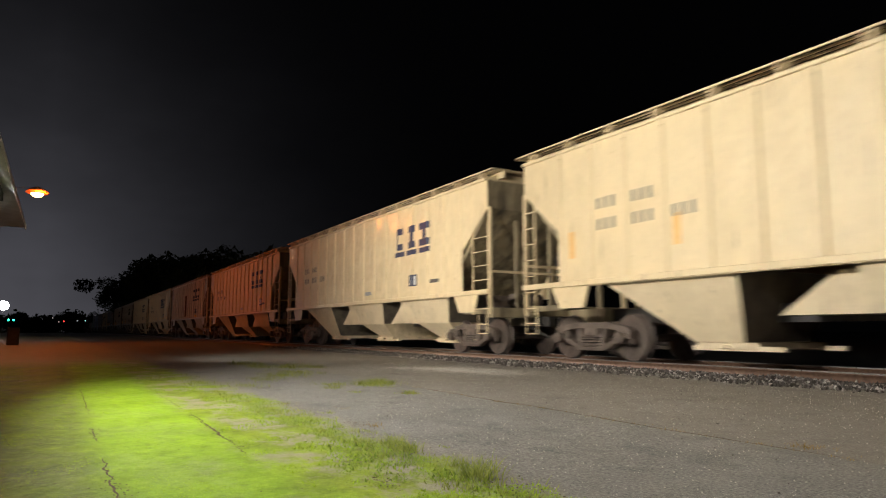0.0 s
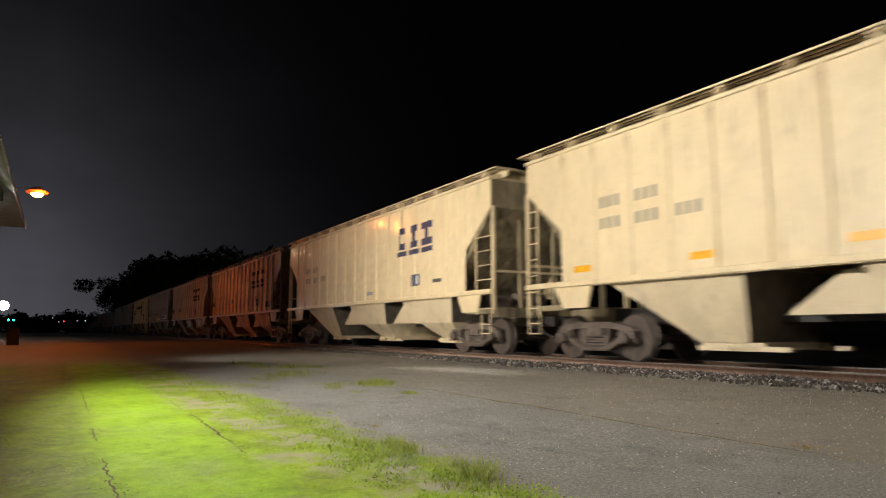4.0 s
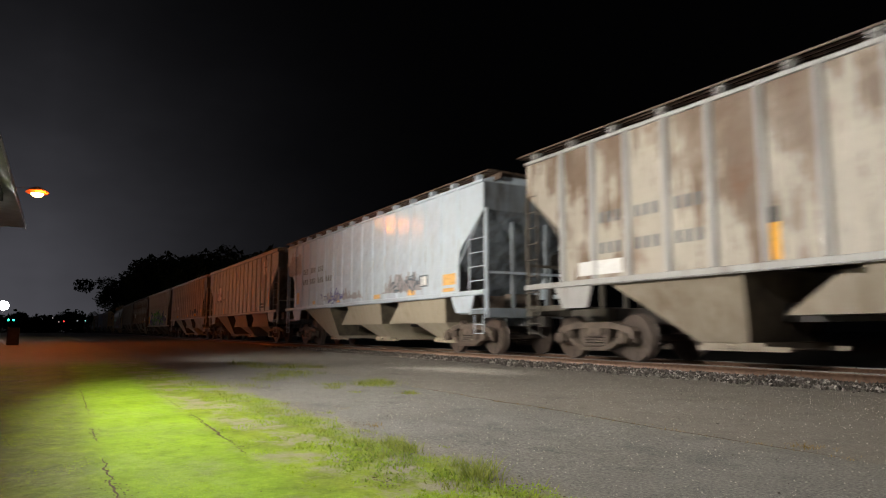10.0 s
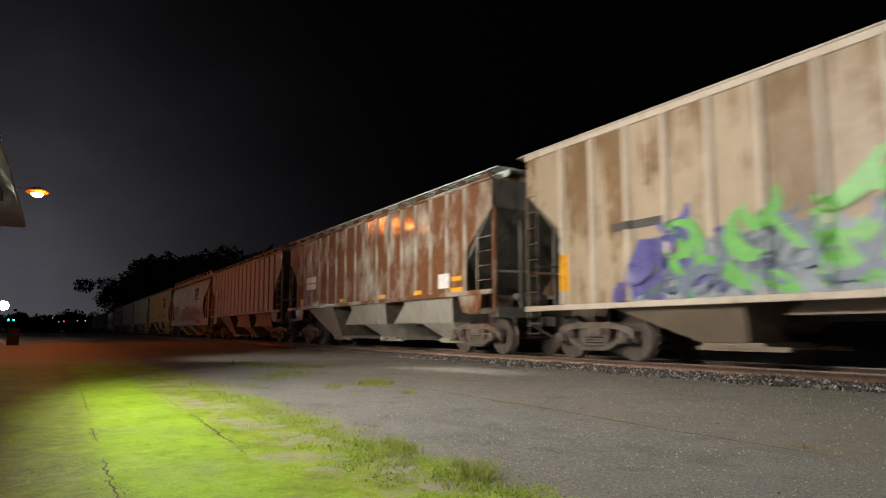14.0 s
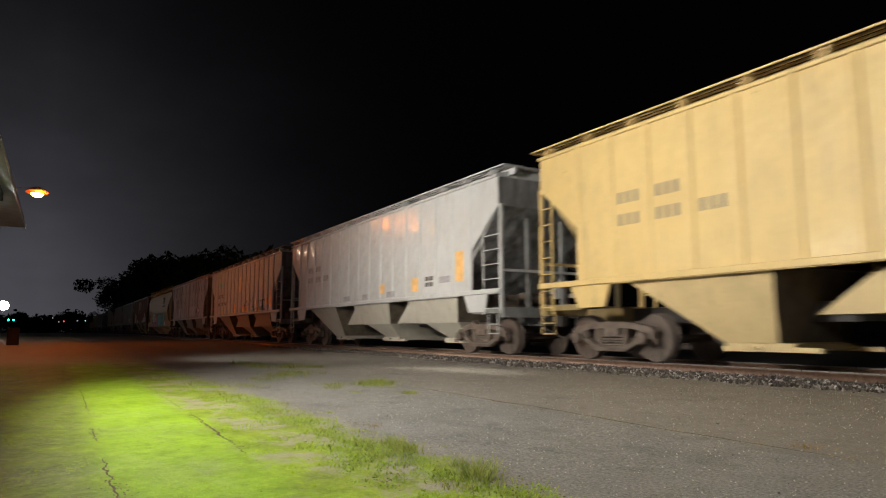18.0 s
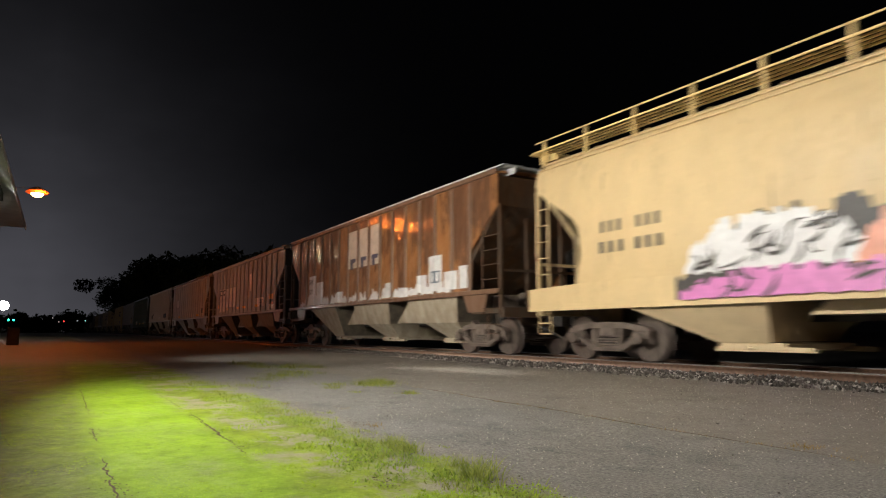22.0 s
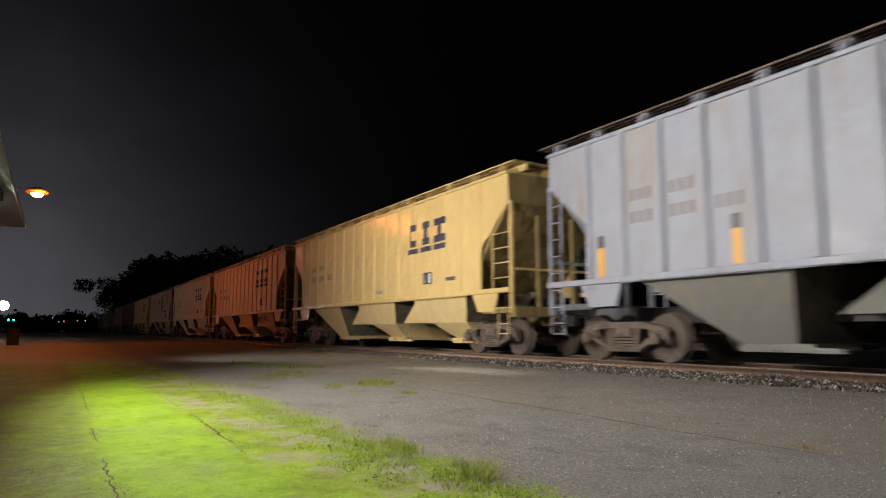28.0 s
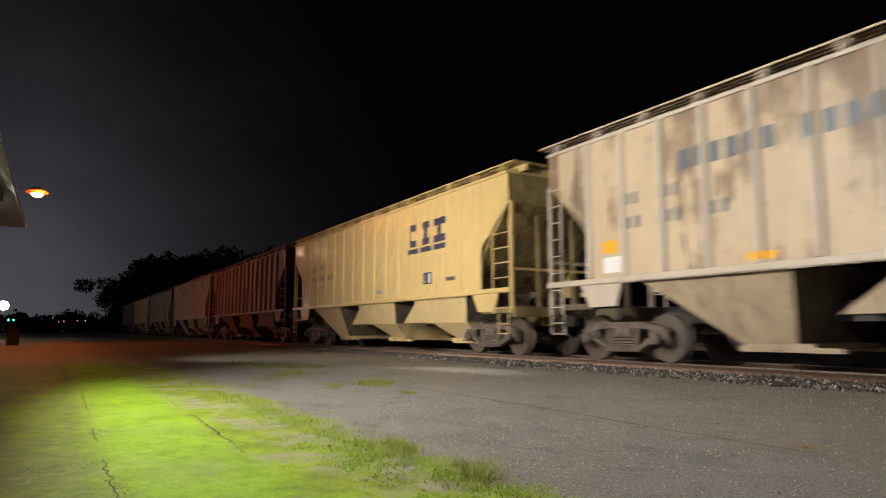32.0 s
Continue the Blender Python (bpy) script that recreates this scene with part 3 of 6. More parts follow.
# ---- building beside the camera ----
WALL_PAINT = plain("pale_grey_siding", (0.60, 0.60, 0.62), 0.6, 0, 0.2, 3)
ROOF_MAT = plain("dark_roofing", (0.06, 0.06, 0.065), 0.8, 0, 0.3, 8)
BX0, BX1, BY, EAVE, LIP = -22.4, 6.0, -1.9, 3.6, -0.95
depot = thing("depot_building", "pale grey trackside building with a wide eave", "building")
piece("wall", mesh_of("wall", lambda bm: box(bm, BX0, BX1, BY - 0.2, BY, GROUND - 0.1, EAVE)), WALL_PAINT, depot)
piece("wall", mesh_of("wall", lambda bm: box(bm, BX0, BX0 + 0.2, BY - 7, BY - 0.2, GROUND - 0.1, EAVE)), WALL_PAINT, depot)
piece("wall", mesh_of("wall", lambda bm: box(bm, BX1 - 0.2, BX1, BY - 7, BY - 0.2, GROUND - 0.1, EAVE)), WALL_PAINT, depot)
piece("wall", mesh_of("wall", lambda bm: box(bm, BX0, BX1, BY - 7.2, BY - 7, GROUND - 0.1, EAVE)), WALL_PAINT, depot)
piece("roof", mesh_of("roof", lambda bm: hexa(bm, [(BX0 - 0.02, BY - 7.5, EAVE), (BX1 + 0.3, BY - 7.5, EAVE), (BX1 + 0.3, LIP, EAVE), (BX0 - 0.02, LIP, EAVE)],
      [(BX0 + 1, BY - 3.8, EAVE + 1.5), (BX1 - 1, BY - 3.8, EAVE + 1.5), (BX1 - 1, BY - 3.4, EAVE + 1.5), (BX0 + 1, BY - 3.4, EAVE + 1.5)])), ROOF_MAT, depot)
piece("fascia", mesh_of("fascia", lambda bm: box(bm, BX0 - 0.02, BX1 + 0.3, LIP, LIP + 0.02, EAVE - 0.12, EAVE + 0.02)), WALL_PAINT, depot)

piece("soffit", mesh_of("soffit", lambda bm: box(bm, BX0, BX1, BY, LIP - 0.004, EAVE - 0.05, EAVE - 0.003)), WALL_PAINT, depot, None, "pale boarded underside of the eave")

# floodlights on short posts above the roof edge
FLOOD_GLOW = glowing("floodlight_lens", (1.0, 0.93, 0.8), 8.0)
HOUSING = mesh_of("housing", lambda bm: box(bm, -0.2, 0.2, -0.17, 0.17, 0.04, 0.13), 0.02)
LENS = mesh_of("lens", lambda bm: box(bm, -0.17, 0.17, -0.14, 0.14, 0.03, 0.037))
for at, aim in ((FLOOD, FLOOD_AIM), (THIRD, THIRD_AIM)):
    flood = thing("floodlight", "dark floodlight on a short post above the eave", "floodlight", "floodlights on the roof")
    flood.location = (at[0], at[1] - 0.12, EAVE)
    piece("post", mesh_of("post", lambda bm: tube(bm, (0, 0, -0.1), (0, 0, at[2] - EAVE), 0.03, 8)), STEEL_DARK, flood)
    m = Matrix.Translation(-flood.location) @ look(at, aim)
    head = piece("housing", HOUSING, STEEL_DARK, flood, m)
    piece("lens", LENS, FLOOD_GLOW, head)

# long lights under the eave
EAVE_GLOW = glowing("eave_light_lens", (1.0, 0.95, 0.86), 20.0)
EAVE_BODY = mesh_of("housing", lambda bm: box(bm, -0.70, 0.70, -0.16, 0.16, 0.06, 0.25), 0.015)
EAVE_LENS = mesh_of("lens", lambda bm: box(bm, -0.62, 0.62, -0.05, 0.03, -0.04, 0.056), 0.01)
for ex, ax, power in EAVE_LIGHTS:
    light = thing("eave_light", "long white light fixture under the eave", "light fixture", "lights under the eave")
    light.location = (ex, -1.32, 3.30)
    piece("housing", EAVE_BODY, STEEL_DARK, light)
    piece("lens", EAVE_LENS, EAVE_GLOW, light)

# ---- street lamp with the orange glow ----
SODIUM_GLOW = glowing("sodium_bulb", (1.0, 0.42, 0.16), 9.0)
# the halo around the bulb is added as a dim amber shell
AMBER_GLOW = glowing("amber_halo", (1.0, 0.115, 0.015), 0.75)
street = thing("street_lamp", "street lamp with a glowing orange sodium head", "street lamp")
sx, sy, sz = SODIUM
piece("pole", mesh_of("pole", lambda bm: tube(bm, (sx, sy - 1.6, GROUND), (sx, sy - 1.6, sz + 0.4), 0.1, 10)), TIE_WOOD, street)
piece("arm", mesh_of("arm", lambda bm: tube(bm, (sx, sy - 1.6, sz + 0.15), (sx, sy, sz + 0.28), 0.014)), STEEL_DARK, street)
HEAD = Matrix.Translation((sx, sy, sz + 0.05)) @ pose(0, 0, 0, 90)
piece("hood", mesh_of("hood", lambda bm: disc(bm, (0, 0, 0), 0, ((0.06, 0.50), (0.18, 0.36), (0.3, 0.10)))), STEEL_DARK, street, HEAD)
piece("halo_shell", mesh_of("halo_shell", lambda bm: disc(bm, (0, 0, 0), 0, ((-0.04, 0.34), (-0.06, 0.46), (0.0, 0.54), (0.055, 0.50))), smooth=True), AMBER_GLOW, street, HEAD, "amber shell glowing as the halo of the lamp")
piece("bulb", mesh_of("bulb", lambda bm: disc(bm, (0, 0, 0), 0, ((-0.27, 0.08), (-0.22, 0.21), (-0.13, 0.30), (-0.045, 0.31))), smooth=True), SODIUM_GLOW, street, HEAD, "glaring yellow-white bulb")


# ---- distance: lights, shelter, woods and the faint glow of the sky ----
def far_light(name, label, at, colour, strength, size, category="light"):
    ob = thing(name, label, category)
    ob.location = (at[0], at[1], GROUND)
    z = at[2] - GROUND
    piece("mast", mesh_of("mast", lambda bm: tube(bm, (-0.3, 0, 0), (-0.3, 0, z), 0.008, 4)), STEEL_DARK, ob)
    piece("lens", mesh_of("lens", lambda bm: disc(bm, (0, 0, z), 0, ((-size, size * 0.3), (-size * 0.6, size * 0.85), (0, size), (size * 0.6, size * 0.85), (size, size * 0.3)))), glowing(name + "_glow", colour, strength), ob)


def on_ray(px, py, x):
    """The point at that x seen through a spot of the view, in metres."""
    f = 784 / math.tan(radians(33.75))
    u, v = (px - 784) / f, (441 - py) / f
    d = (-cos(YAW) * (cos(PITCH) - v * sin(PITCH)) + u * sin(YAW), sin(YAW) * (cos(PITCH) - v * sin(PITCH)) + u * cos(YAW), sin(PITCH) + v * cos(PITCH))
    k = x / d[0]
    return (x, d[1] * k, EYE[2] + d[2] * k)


far_light("yard_lamp", "bright white yard lamp on a mast", on_ray(6, 541, -60), (1.0, 0.95, 1.0), 40.0, 0.36, "street lamp")
far_light("signal", "small green signal light", on_ray(24, 567, -60), (0.02, 0.9, 0.45), 1.6, 0.08, "signal")
far_light("signal", "small green signal light", on_ray(15, 567, -60), (0.02, 0.9, 0.45), 1.6, 0.08, "signal")
far_light("tail_light", "tiny red light far down the line", on_ray(113, 569, -170), (0.9, 0.05, 0.04), 2.0, 0.16)
far_light("window_light", "tiny pale light far down the line", on_ray(104, 570, -170), (0.6, 0.5, 0.45), 0.8, 0.13)
far_light("window_light", "tiny pale green light far down the line", on_ray(151, 568, -170), (0.3, 0.8, 0.7), 0.9, 0.15)
far_light("window_light", "tiny pale light far down the line", on_ray(93, 563, -170), (0.6, 0.6, 0.6), 0.5, 0.13)
far_light("window_light", "tiny pale light far down the line", on_ray(137, 568, -170), (0.5, 0.6, 0.6), 0.5, 0.15)
cab = thing("relay_cabinet", "pale grey trackside equipment cabinet", "cabinet")
cx, cy, cz = on_ray(23, 600, -40)
cab.location = (cx, cy, GROUND)
piece("cabinet_body", mesh_of("cabinet_body", lambda bm: box(bm, -0.2, 0.2, -0.26, 0.26, 0, 0.9), 0.01), plain("cabinet_grey", (0.05, 0.055, 0.06), 0.5), cab)
piece("cabinet_door", mesh_of("cabinet_door", lambda bm: box(bm, 0.204, 0.22, -0.22, 0.22, 0.1, 0.85)), plain("cabinet_door_paint", (0.07, 0.075, 0.08), 0.5), cab)

LEAF = grass_material("night_foliage", (0.03, 0.045, 0.02), (0.07, 0.09, 0.035))
BARK = plain("bark", (0.06, 0.045, 0.035), 0.9, 0, 0.4, 8)


def build_trunk(bm, h, r):
    tube(bm, (0, 0, 0), (0.1, 0, h * 0.35), r, 8)
    for k in range(6):
        a = k * 1.1
        tube(bm, (0.1, 0, h * (0.25 + 0.03 * k)), (cos(a) * h * 0.2, sin(a) * h * 0.2, h * (0.5 + 0.05 * k)), r * 0.4, 5)


def build_crown(h, seed):
    r = random.Random(seed)
    verts, faces = [], []
    lobes = [(r.gauss(0, 0.17) * h, r.gauss(0, 0.17) * h, h * r.uniform(0.3, 0.88), h * r.uniform(0.09, 0.19)) for _ in range(15)]
    for x, y, z, s in lobes:
        for _ in range(280):
            d = Vector((r.gauss(0, 1), r.gauss(0, 1), r.gauss(0, 0.8))).normalized() * s * r.uniform(0.5, 1.1)
            a, b = Vector((r.gauss(0, 1), r.gauss(0, 1), r.gauss(0, 1))).normalized(), Vector((r.gauss(0, 1), r.gauss(0, 1), r.gauss(0, 1))).normalized()
            w = h * r.uniform(0.012, 0.034)
            c = Vector((x, y, z)) + d
            n = len(verts)
            verts += [tuple(c - a * w), tuple(c + b * w * 0.6), tuple(c + a * w), tuple(c - b * w * 0.6)]
            faces.append((n, n + 1, n + 2, n + 3))
    me = bpy.data.meshes.new("crown")
    me.from_pydata(verts, [], faces)
    me.materials.append(None)
    return me


tree_rng = random.Random(4)
CROWNS = [build_crown(10.0, s) for s in (1, 2, 3)]
TRUNK = mesh_of("trunk", lambda bm: build_trunk(bm, 10.0, 0.24))
for x, y, h in ((-84, 19.5, 12), (-88, 22, 12.5), (-92, 18, 12), (-97, 20, 12.5), (-104, 19, 13), (-112, 18, 13.5), (-120, 19, 14), (-128, 17, 14), (-138, 17, 13.5),
                (-150, 17.5, 12.5), (-164, 17, 12), (-180, 16.5, 11), (-198, 16, 10), (-220, 14, 9), (-245, 12, 8), (-78, 21.5, 10.5), (-74, 24, 9.5), (-70, 27, 9)):
    tree = thing("tree", "dark broadleaf tree beyond the track at night", "tree", "trees behind the track")
    s = h / 10.0 * tree_rng.uniform(0.92, 1.06)
    tree.matrix_basis = Matrix.LocRotScale((x, y, GROUND - (0.3 if x > -140 else 0.25 * h)), Euler((0, 0, tree_rng.uniform(0, 6))), (s * 1.15, s * 1.15, s))
    piece("trunk", TRUNK, BARK, tree)
    piece("crown", tree_rng.choice(CROWNS), LEAF, tree, None, "dark leafy crown")


def build_far_woods():
    r = random.Random(77)
    verts, faces = [], []
    for k in range(150):
        y = -40 + 66 * k / 149
        x, s = -300 + r.uniform(-12, 12), r.uniform(1.6, 3.2)
        z = r.uniform(0.5, 7.5) * (0.75 + 0.35 * noise.noise((y * 0.11, 0, 0)))
        for _ in range(60):
            d = Vector((r.gauss(0, 1), r.gauss(0, 1), r.gauss(0, 0.8))).normalized() * s * r.uniform(0.4, 1.1)
            a, b = Vector((r.gauss(0, 1), r.gauss(0, 1), r.gauss(0, 1))).normalized(), Vector((r.gauss(0, 1), r.gauss(0, 1), r.gauss(0, 1))).normalized()
            c, w, n = Vector((x, y, max(z, 0.2))) + d, r.uniform(0.5, 1.1), len(verts)
            verts += [tuple(c - a * w), tuple(c + b * w * 0.7), tuple(c + a * w), tuple(c - b * w * 0.7)]
            faces.append((n, n + 1, n + 2, n + 3))
    me = bpy.data.meshes.new("far_woods")
    me.from_pydata(verts, [], faces)
    me.materials.append(None)
    return me


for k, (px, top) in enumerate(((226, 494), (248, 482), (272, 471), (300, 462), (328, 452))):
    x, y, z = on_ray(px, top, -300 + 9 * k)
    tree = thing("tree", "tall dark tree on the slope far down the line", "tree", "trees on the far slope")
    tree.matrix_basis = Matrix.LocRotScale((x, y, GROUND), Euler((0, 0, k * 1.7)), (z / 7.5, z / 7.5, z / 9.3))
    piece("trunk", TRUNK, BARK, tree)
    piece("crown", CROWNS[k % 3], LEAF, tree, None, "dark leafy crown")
tagged(piece("far_woods", build_far_woods(), LEAF), "dark woods along the far horizon", "woods", kind="stuff")


def sky_glow():
    m, t, b = material("sky_and_lamp_glow")
    sep = t.nodes.new("ShaderNodeSeparateXYZ")
    link(t, coords(t, (1 / 900, 1 / 900, 1 / 900)), sep.inputs[0])
    # the yard lamp's scatter, low on the left, is painted into the sky's glow
    low = ramp(t, sep.outputs[2], 0.75, -0.02)
    side = ramp(t, sep.outputs[1], 0.75, -0.02)
    soft = maths(t, "MULTIPLY", maths(t, "POWER", low, 3.0), maths(t, "POWER", side, 4.0))
    soft = maths(t, "MULTIPLY", soft, maths(t, "MULTIPLY_ADD", noisy(t, coords(t, (0.006, 0.006, 0.012)), 1.0, 3), 0.7, 0.65))
    b.inputs["Base Color"].default_value = (0, 0, 0, 1)
    b.inputs["Roughness"].default_value = 1.0
    b.inputs["Specular IOR Level"].default_value = 0.0
    b.inputs["Emission Color"].default_value = (0.98, 0.97, 1.13, 1)
    link(t, maths(t, "MULTIPLY_ADD", soft, 0.084, 0.0006), b.inputs["Emission Strength"])
    return m


def build_backdrop(bm):
    n, rows = 40, []
    for k in range(13):
        e = radians(-2 + 47 * k / 12)
        rows.append([bm.verts.new((900 * cos(e) * cos(a), 900 * cos(e) * sin(a), 900 * sin(e))) for a in [radians(70 + 180 * i / n) for i in range(n + 1)]])
    for p, q in zip(rows, rows[1:]):
        for i in range(n):
            bm.faces.new((p[i], p[i + 1], q[i + 1], q[i]))


tagged(piece("backdrop", mesh_of("backdrop", build_backdrop, smooth=True), sky_glow()), "faintly glowing overcast night sky", "sky", kind="structure")


# ---- the train ----
ROOF_Z = 4.50
LOW_TOP = 4.41        # top of the sides where the walkway stands on brackets
BODY = 8.20           # half length of the roof
RIB_X = [-6.95 + i * 13.9 / 15 for i in range(16)]


def outline_of(sill, top):
    return ((-BODY, top), (BODY, top), (BODY, 3.66), (7.0, 2.66), (7.0, sill), (-7.0, sill), (-7.0, 2.66), (-BODY, 3.66))


def build_rib(bm, depth, z0, top):
    """A pressed post: half-round section, with caps of their own so that it shades as a round."""
    ring = [(0.075 * u, -depth * (1 - u ** 4)) for u in (-1, -0.88, -0.7, -0.45, 0, 0.45, 0.7, 0.88, 1)]
    low, high = [[bm.verts.new((x, y, z)) for x, y in ring] for z in (z0, top - 0.03)]
    for i in range(8):
        bm.faces.new((low[i], low[i + 1], high[i + 1], high[i]))
    for z in (z0, top - 0.03):
        bm.faces.new([bm.verts.new((x, y, z)) for x, y in ring])


def build_ladder(bm, x, z0, z1, width=0.42, sides=5):
    for s in (0, width):
        box(bm, x + s - 0.017, x + s + 0.017, -0.02, 0.02, z0, z1)
    n = int((z1 - z0) / 0.36)
    for i in range(n + 1):
        z = z0 + 0.14 + i * 0.36
        if z < z1:
            tube(bm, (x, -0.02, z), (x + width, -0.02, z), 0.014, sides)


def build_stirrup(bm):
    """The hanging step below a ladder."""
    for x in (0.0, 0.40):
        tube(bm, (x, 0, 1.0), (x, 0, 0.52), 0.016, 5)
    for z in (0.53, 0.76):
        tube(bm, (0.0, 0, z), (0.40, 0, z), 0.014, 5)


def build_bay(bm, z1, end):
    """The upper pocket of a hopper bay; the end bay slopes straight to its outlet."""
    if end:
        hexa(bm, [(0.0, -0.95, 0.40), (0.96, -0.95, 0.40), (0.96, 0.95, 0.40), (0.0, 0.95, 0.40)],
             [(-1.74, -1.52, z1), (1.29, -1.52, z1), (1.29, 1.52, z1), (-1.74, 1.52, z1)])
    else:
        hexa(bm, [(-0.95, -1.27, 0.82), (1.25, -1.27, 0.82), (1.25, 1.27, 0.82), (-0.95, 1.27, 0.82)],
             [(-1.46, -1.52, z1), (1.62, -1.52, z1), (1.62, 1.52, z1), (-1.46, 1.52, z1)])


def build_trough(bm):
    """The saddle between two bays, set back from the sides."""
    hexa(bm, [(-2.72, -1.14, 0.83), (0.2, -1.14, 0.83), (0.2, 1.14, 0.83), (-2.72, 1.14, 0.83)],
         [(-1.75, -1.24, 1.45), (0.2, -1.24, 1.45), (0.2, 1.24, 1.45), (-1.75, 1.24, 1.45)])


def build_funnel(bm):
    hexa(bm, [(0.1, -0.86, 0.40), (1.1, -0.86, 0.40), (1.1, 0.86, 0.40), (0.1, 0.86, 0.40)],
         [(-0.6, -1.26, 0.819), (1.24, -1.26, 0.819), (1.24, 1.26, 0.819), (-0.6, 1.26, 0.819)])


def build_gate(bm):
    box(bm, 0.0, 1.2, -0.92, 0.92, 0.30, 0.40)
    for s in (-0.84, 0.84):
        box(bm, -0.1, 1.6, s - 0.05, s + 0.05, 0.26, 0.34)
    tube(bm, (0.6, -1.0, 0.33), (0.6, 1.0, 0.33), 0.035)


def build_end(bm, z1):
    """End sheet, then the slope sheet that runs down to the first bay."""
    hexa(bm, [(BODY - 0.06, -1.54, 3.66), (BODY - 0.02, -1.54, 3.66), (BODY - 0.02, 1.54, 3.66), (BODY - 0.06, 1.54, 3.66)],
         [(BODY - 0.06, -1.54, LOW_TOP), (BODY - 0.02, -1.54, LOW_TOP), (BODY - 0.02, 1.54, LOW_TOP), (BODY - 0.06, 1.54, LOW_TOP)])


def build_slope(bm):
    slab(bm, ((BODY - 0.02, 3.66), (6.22, 1.56), (6.12, 1.62), (BODY - 0.1, 3.72)), -1.5, 1.5)


def build_roof(bm, rise, top):
    ring = [(u * (HALF - 0.04), top + rise * (1 - abs(u) ** 5)) for u in (-1, -0.93, -0.83, -0.65, 0, 0.65, 0.83, 0.93, 1)]
    low = [(y, z) for y, z in ring] + [(HALF - 0.04, top - 0.03), (-HALF + 0.04, top - 0.03)]
    hexa(bm, [(-BODY, y, z) for y, z in low], [(BODY, y, z) for y, z in low])


def build_board(bm, z, y0, y1):
    """A grating walkway of long bars."""
    for i in range(5):
        y = y0 + (y1 - y0) * i / 4
        box(bm, -BODY - 0.28, BODY + 0.28, y - 0.014, y + 0.014, z, z + 0.035)
    for i in range(35):
        x = -BODY - 0.27 + i * (2 * BODY + 0.54) / 34
        box(bm, x - 0.012, x + 0.012, y0, y1, z + 0.002, z + 0.03)


def build_cross_board(bm):
    for i in range(5):
        box(bm, BODY - 0.12 + i * 0.09, BODY - 0.09 + i * 0.09, -1.5, 1.5, ROOF_Z + 0.08, ROOF_Z + 0.11)
    for y in (-1.2, 0, 1.2):
        box(bm, BODY - 0.3, BODY + 0.28, y - 0.02, y + 0.02, ROOF_Z - 0.08, ROOF_Z + 0.08)


def build_bracket(bm):
    for x in (-0.09, 0.04):
        slab(bm, ((x, 0.0), (x + 0.05, 0.0), (x + 0.05, ROOF_Z + 0.087 - LOW_TOP), (x, ROOF_Z + 0.087 - LOW_TOP)), -0.15, 0.02)


def build_hatch(bm):
    box(bm, -7.6, 7.6, -0.32, 0.32, ROOF_Z + 0.11, ROOF_Z + 0.22)
    for i in range(11):
        x = -7.5 + i * 1.5
        box(bm, x - 0.03, x + 0.03, -0.4, 0.4, ROOF_Z + 0.22, ROOF_Z + 0.25)


def build_side_frame(bm):
    """Cast truck side: arched top chord, tension bar, pedestals, bolster opening."""
    y0, y1 = -0.09, 0.09
    slab(bm, ((-1.16, 0.58), (-1.02, 0.68), (-0.5, 0.77), (0.5, 0.77), (1.02, 0.68), (1.16, 0.58), (0.98, 0.56), (0.46, 0.665), (-0.46, 0.665), (-0.98, 0.56)), y0, y1)
    slab(bm, ((-0.92, 0.46), (-0.40, 0.19), (0.40, 0.19), (0.92, 0.46), (0.74, 0.47), (0.36, 0.275), (-0.36, 0.275), (-0.74, 0.47)), y0, y1)
    for s in (-1, 1):
        slab(bm, ((s * 0.27, 0.27), (s * 0.38, 0.27), (s * 0.44, 0.68), (s * 0.33, 0.68)), y0 * 0.8, y1 * 0.8)
        box(bm, s * 0.95 - 0.17, s * 0.95 + 0.17, y0, y1, 0.44, 0.615)
        box(bm, s * 0.72 - 0.035, s * 0.72 + 0.035, y0 * 0.7, y1 * 0.7, 0.45, 0.64)
        box(bm, s * 1.11 - 0.035, s * 1.11 + 0.035, y0 * 0.7, y1 * 0.7, 0.33, 0.46)
    box(bm, -0.30, 0.30, y0 * 1.3, y1 * 1.3, 0.27, 0.305)


def build_springs(bm):
    for x in (-0.19, 0.0, 0.19):
        for k in range(4):
            tube(bm, (x, 0, 0.31 + k * 0.055), (x, 0, 0.345 + k * 0.055), 0.075, 8)


def build_bolster(bm):
    box(bm, -0.22, 0.22, -1.08, 1.08, 0.50, 0.70)
    box(bm, -0.3, 0.3, -0.3, 0.3, 0.68, 0.80)
    for s in (-1, 1):
        tube(bm, (s * 0.45, -0.9, 0.42), (s * 0.45, 0.9, 0.42), 0.05)


def build_wheelset(bm):
    """Two wheels on an axle, centred on the axle."""
    tube(bm, (0, -1.08, 0), (0, 1.08, 0), 0.075, 10)
    for s in (-1, 1):
        disc(bm, (0, 0, 0), 0, ((s * 0.83, 0.40), (s * 0.83, 0.452), (s * 0.72, 0.457), (s * 0.70, 0.485), (s * 0.685, 0.485), (s * 0.68, 0.40)))
        disc(bm, (0, 0, 0), 0, ((s * 0.86, 0.11), (s * 0.86, 0.15), (s * 0.80, 0.22), (s * 0.80, 0.40), (s * 0.72, 0.40), (s * 0.72, 0.11)))
        for k in range(3):
            a = 2 * pi * k / 3
            box(bm, 0.3 * cos(a) - 0.03, 0.3 * cos(a) + 0.03, s * 0.815 - 0.012, s * 0.815 + 0.012, 0.3 * sin(a) - 0.03, 0.3 * sin(a) + 0.03)


def build_bearing(bm):
    disc(bm, (0, 0, 0), 0, ((-0.10, 0.05), (-0.09, 0.11), (0.08, 0.12), (0.1, 0.10)))


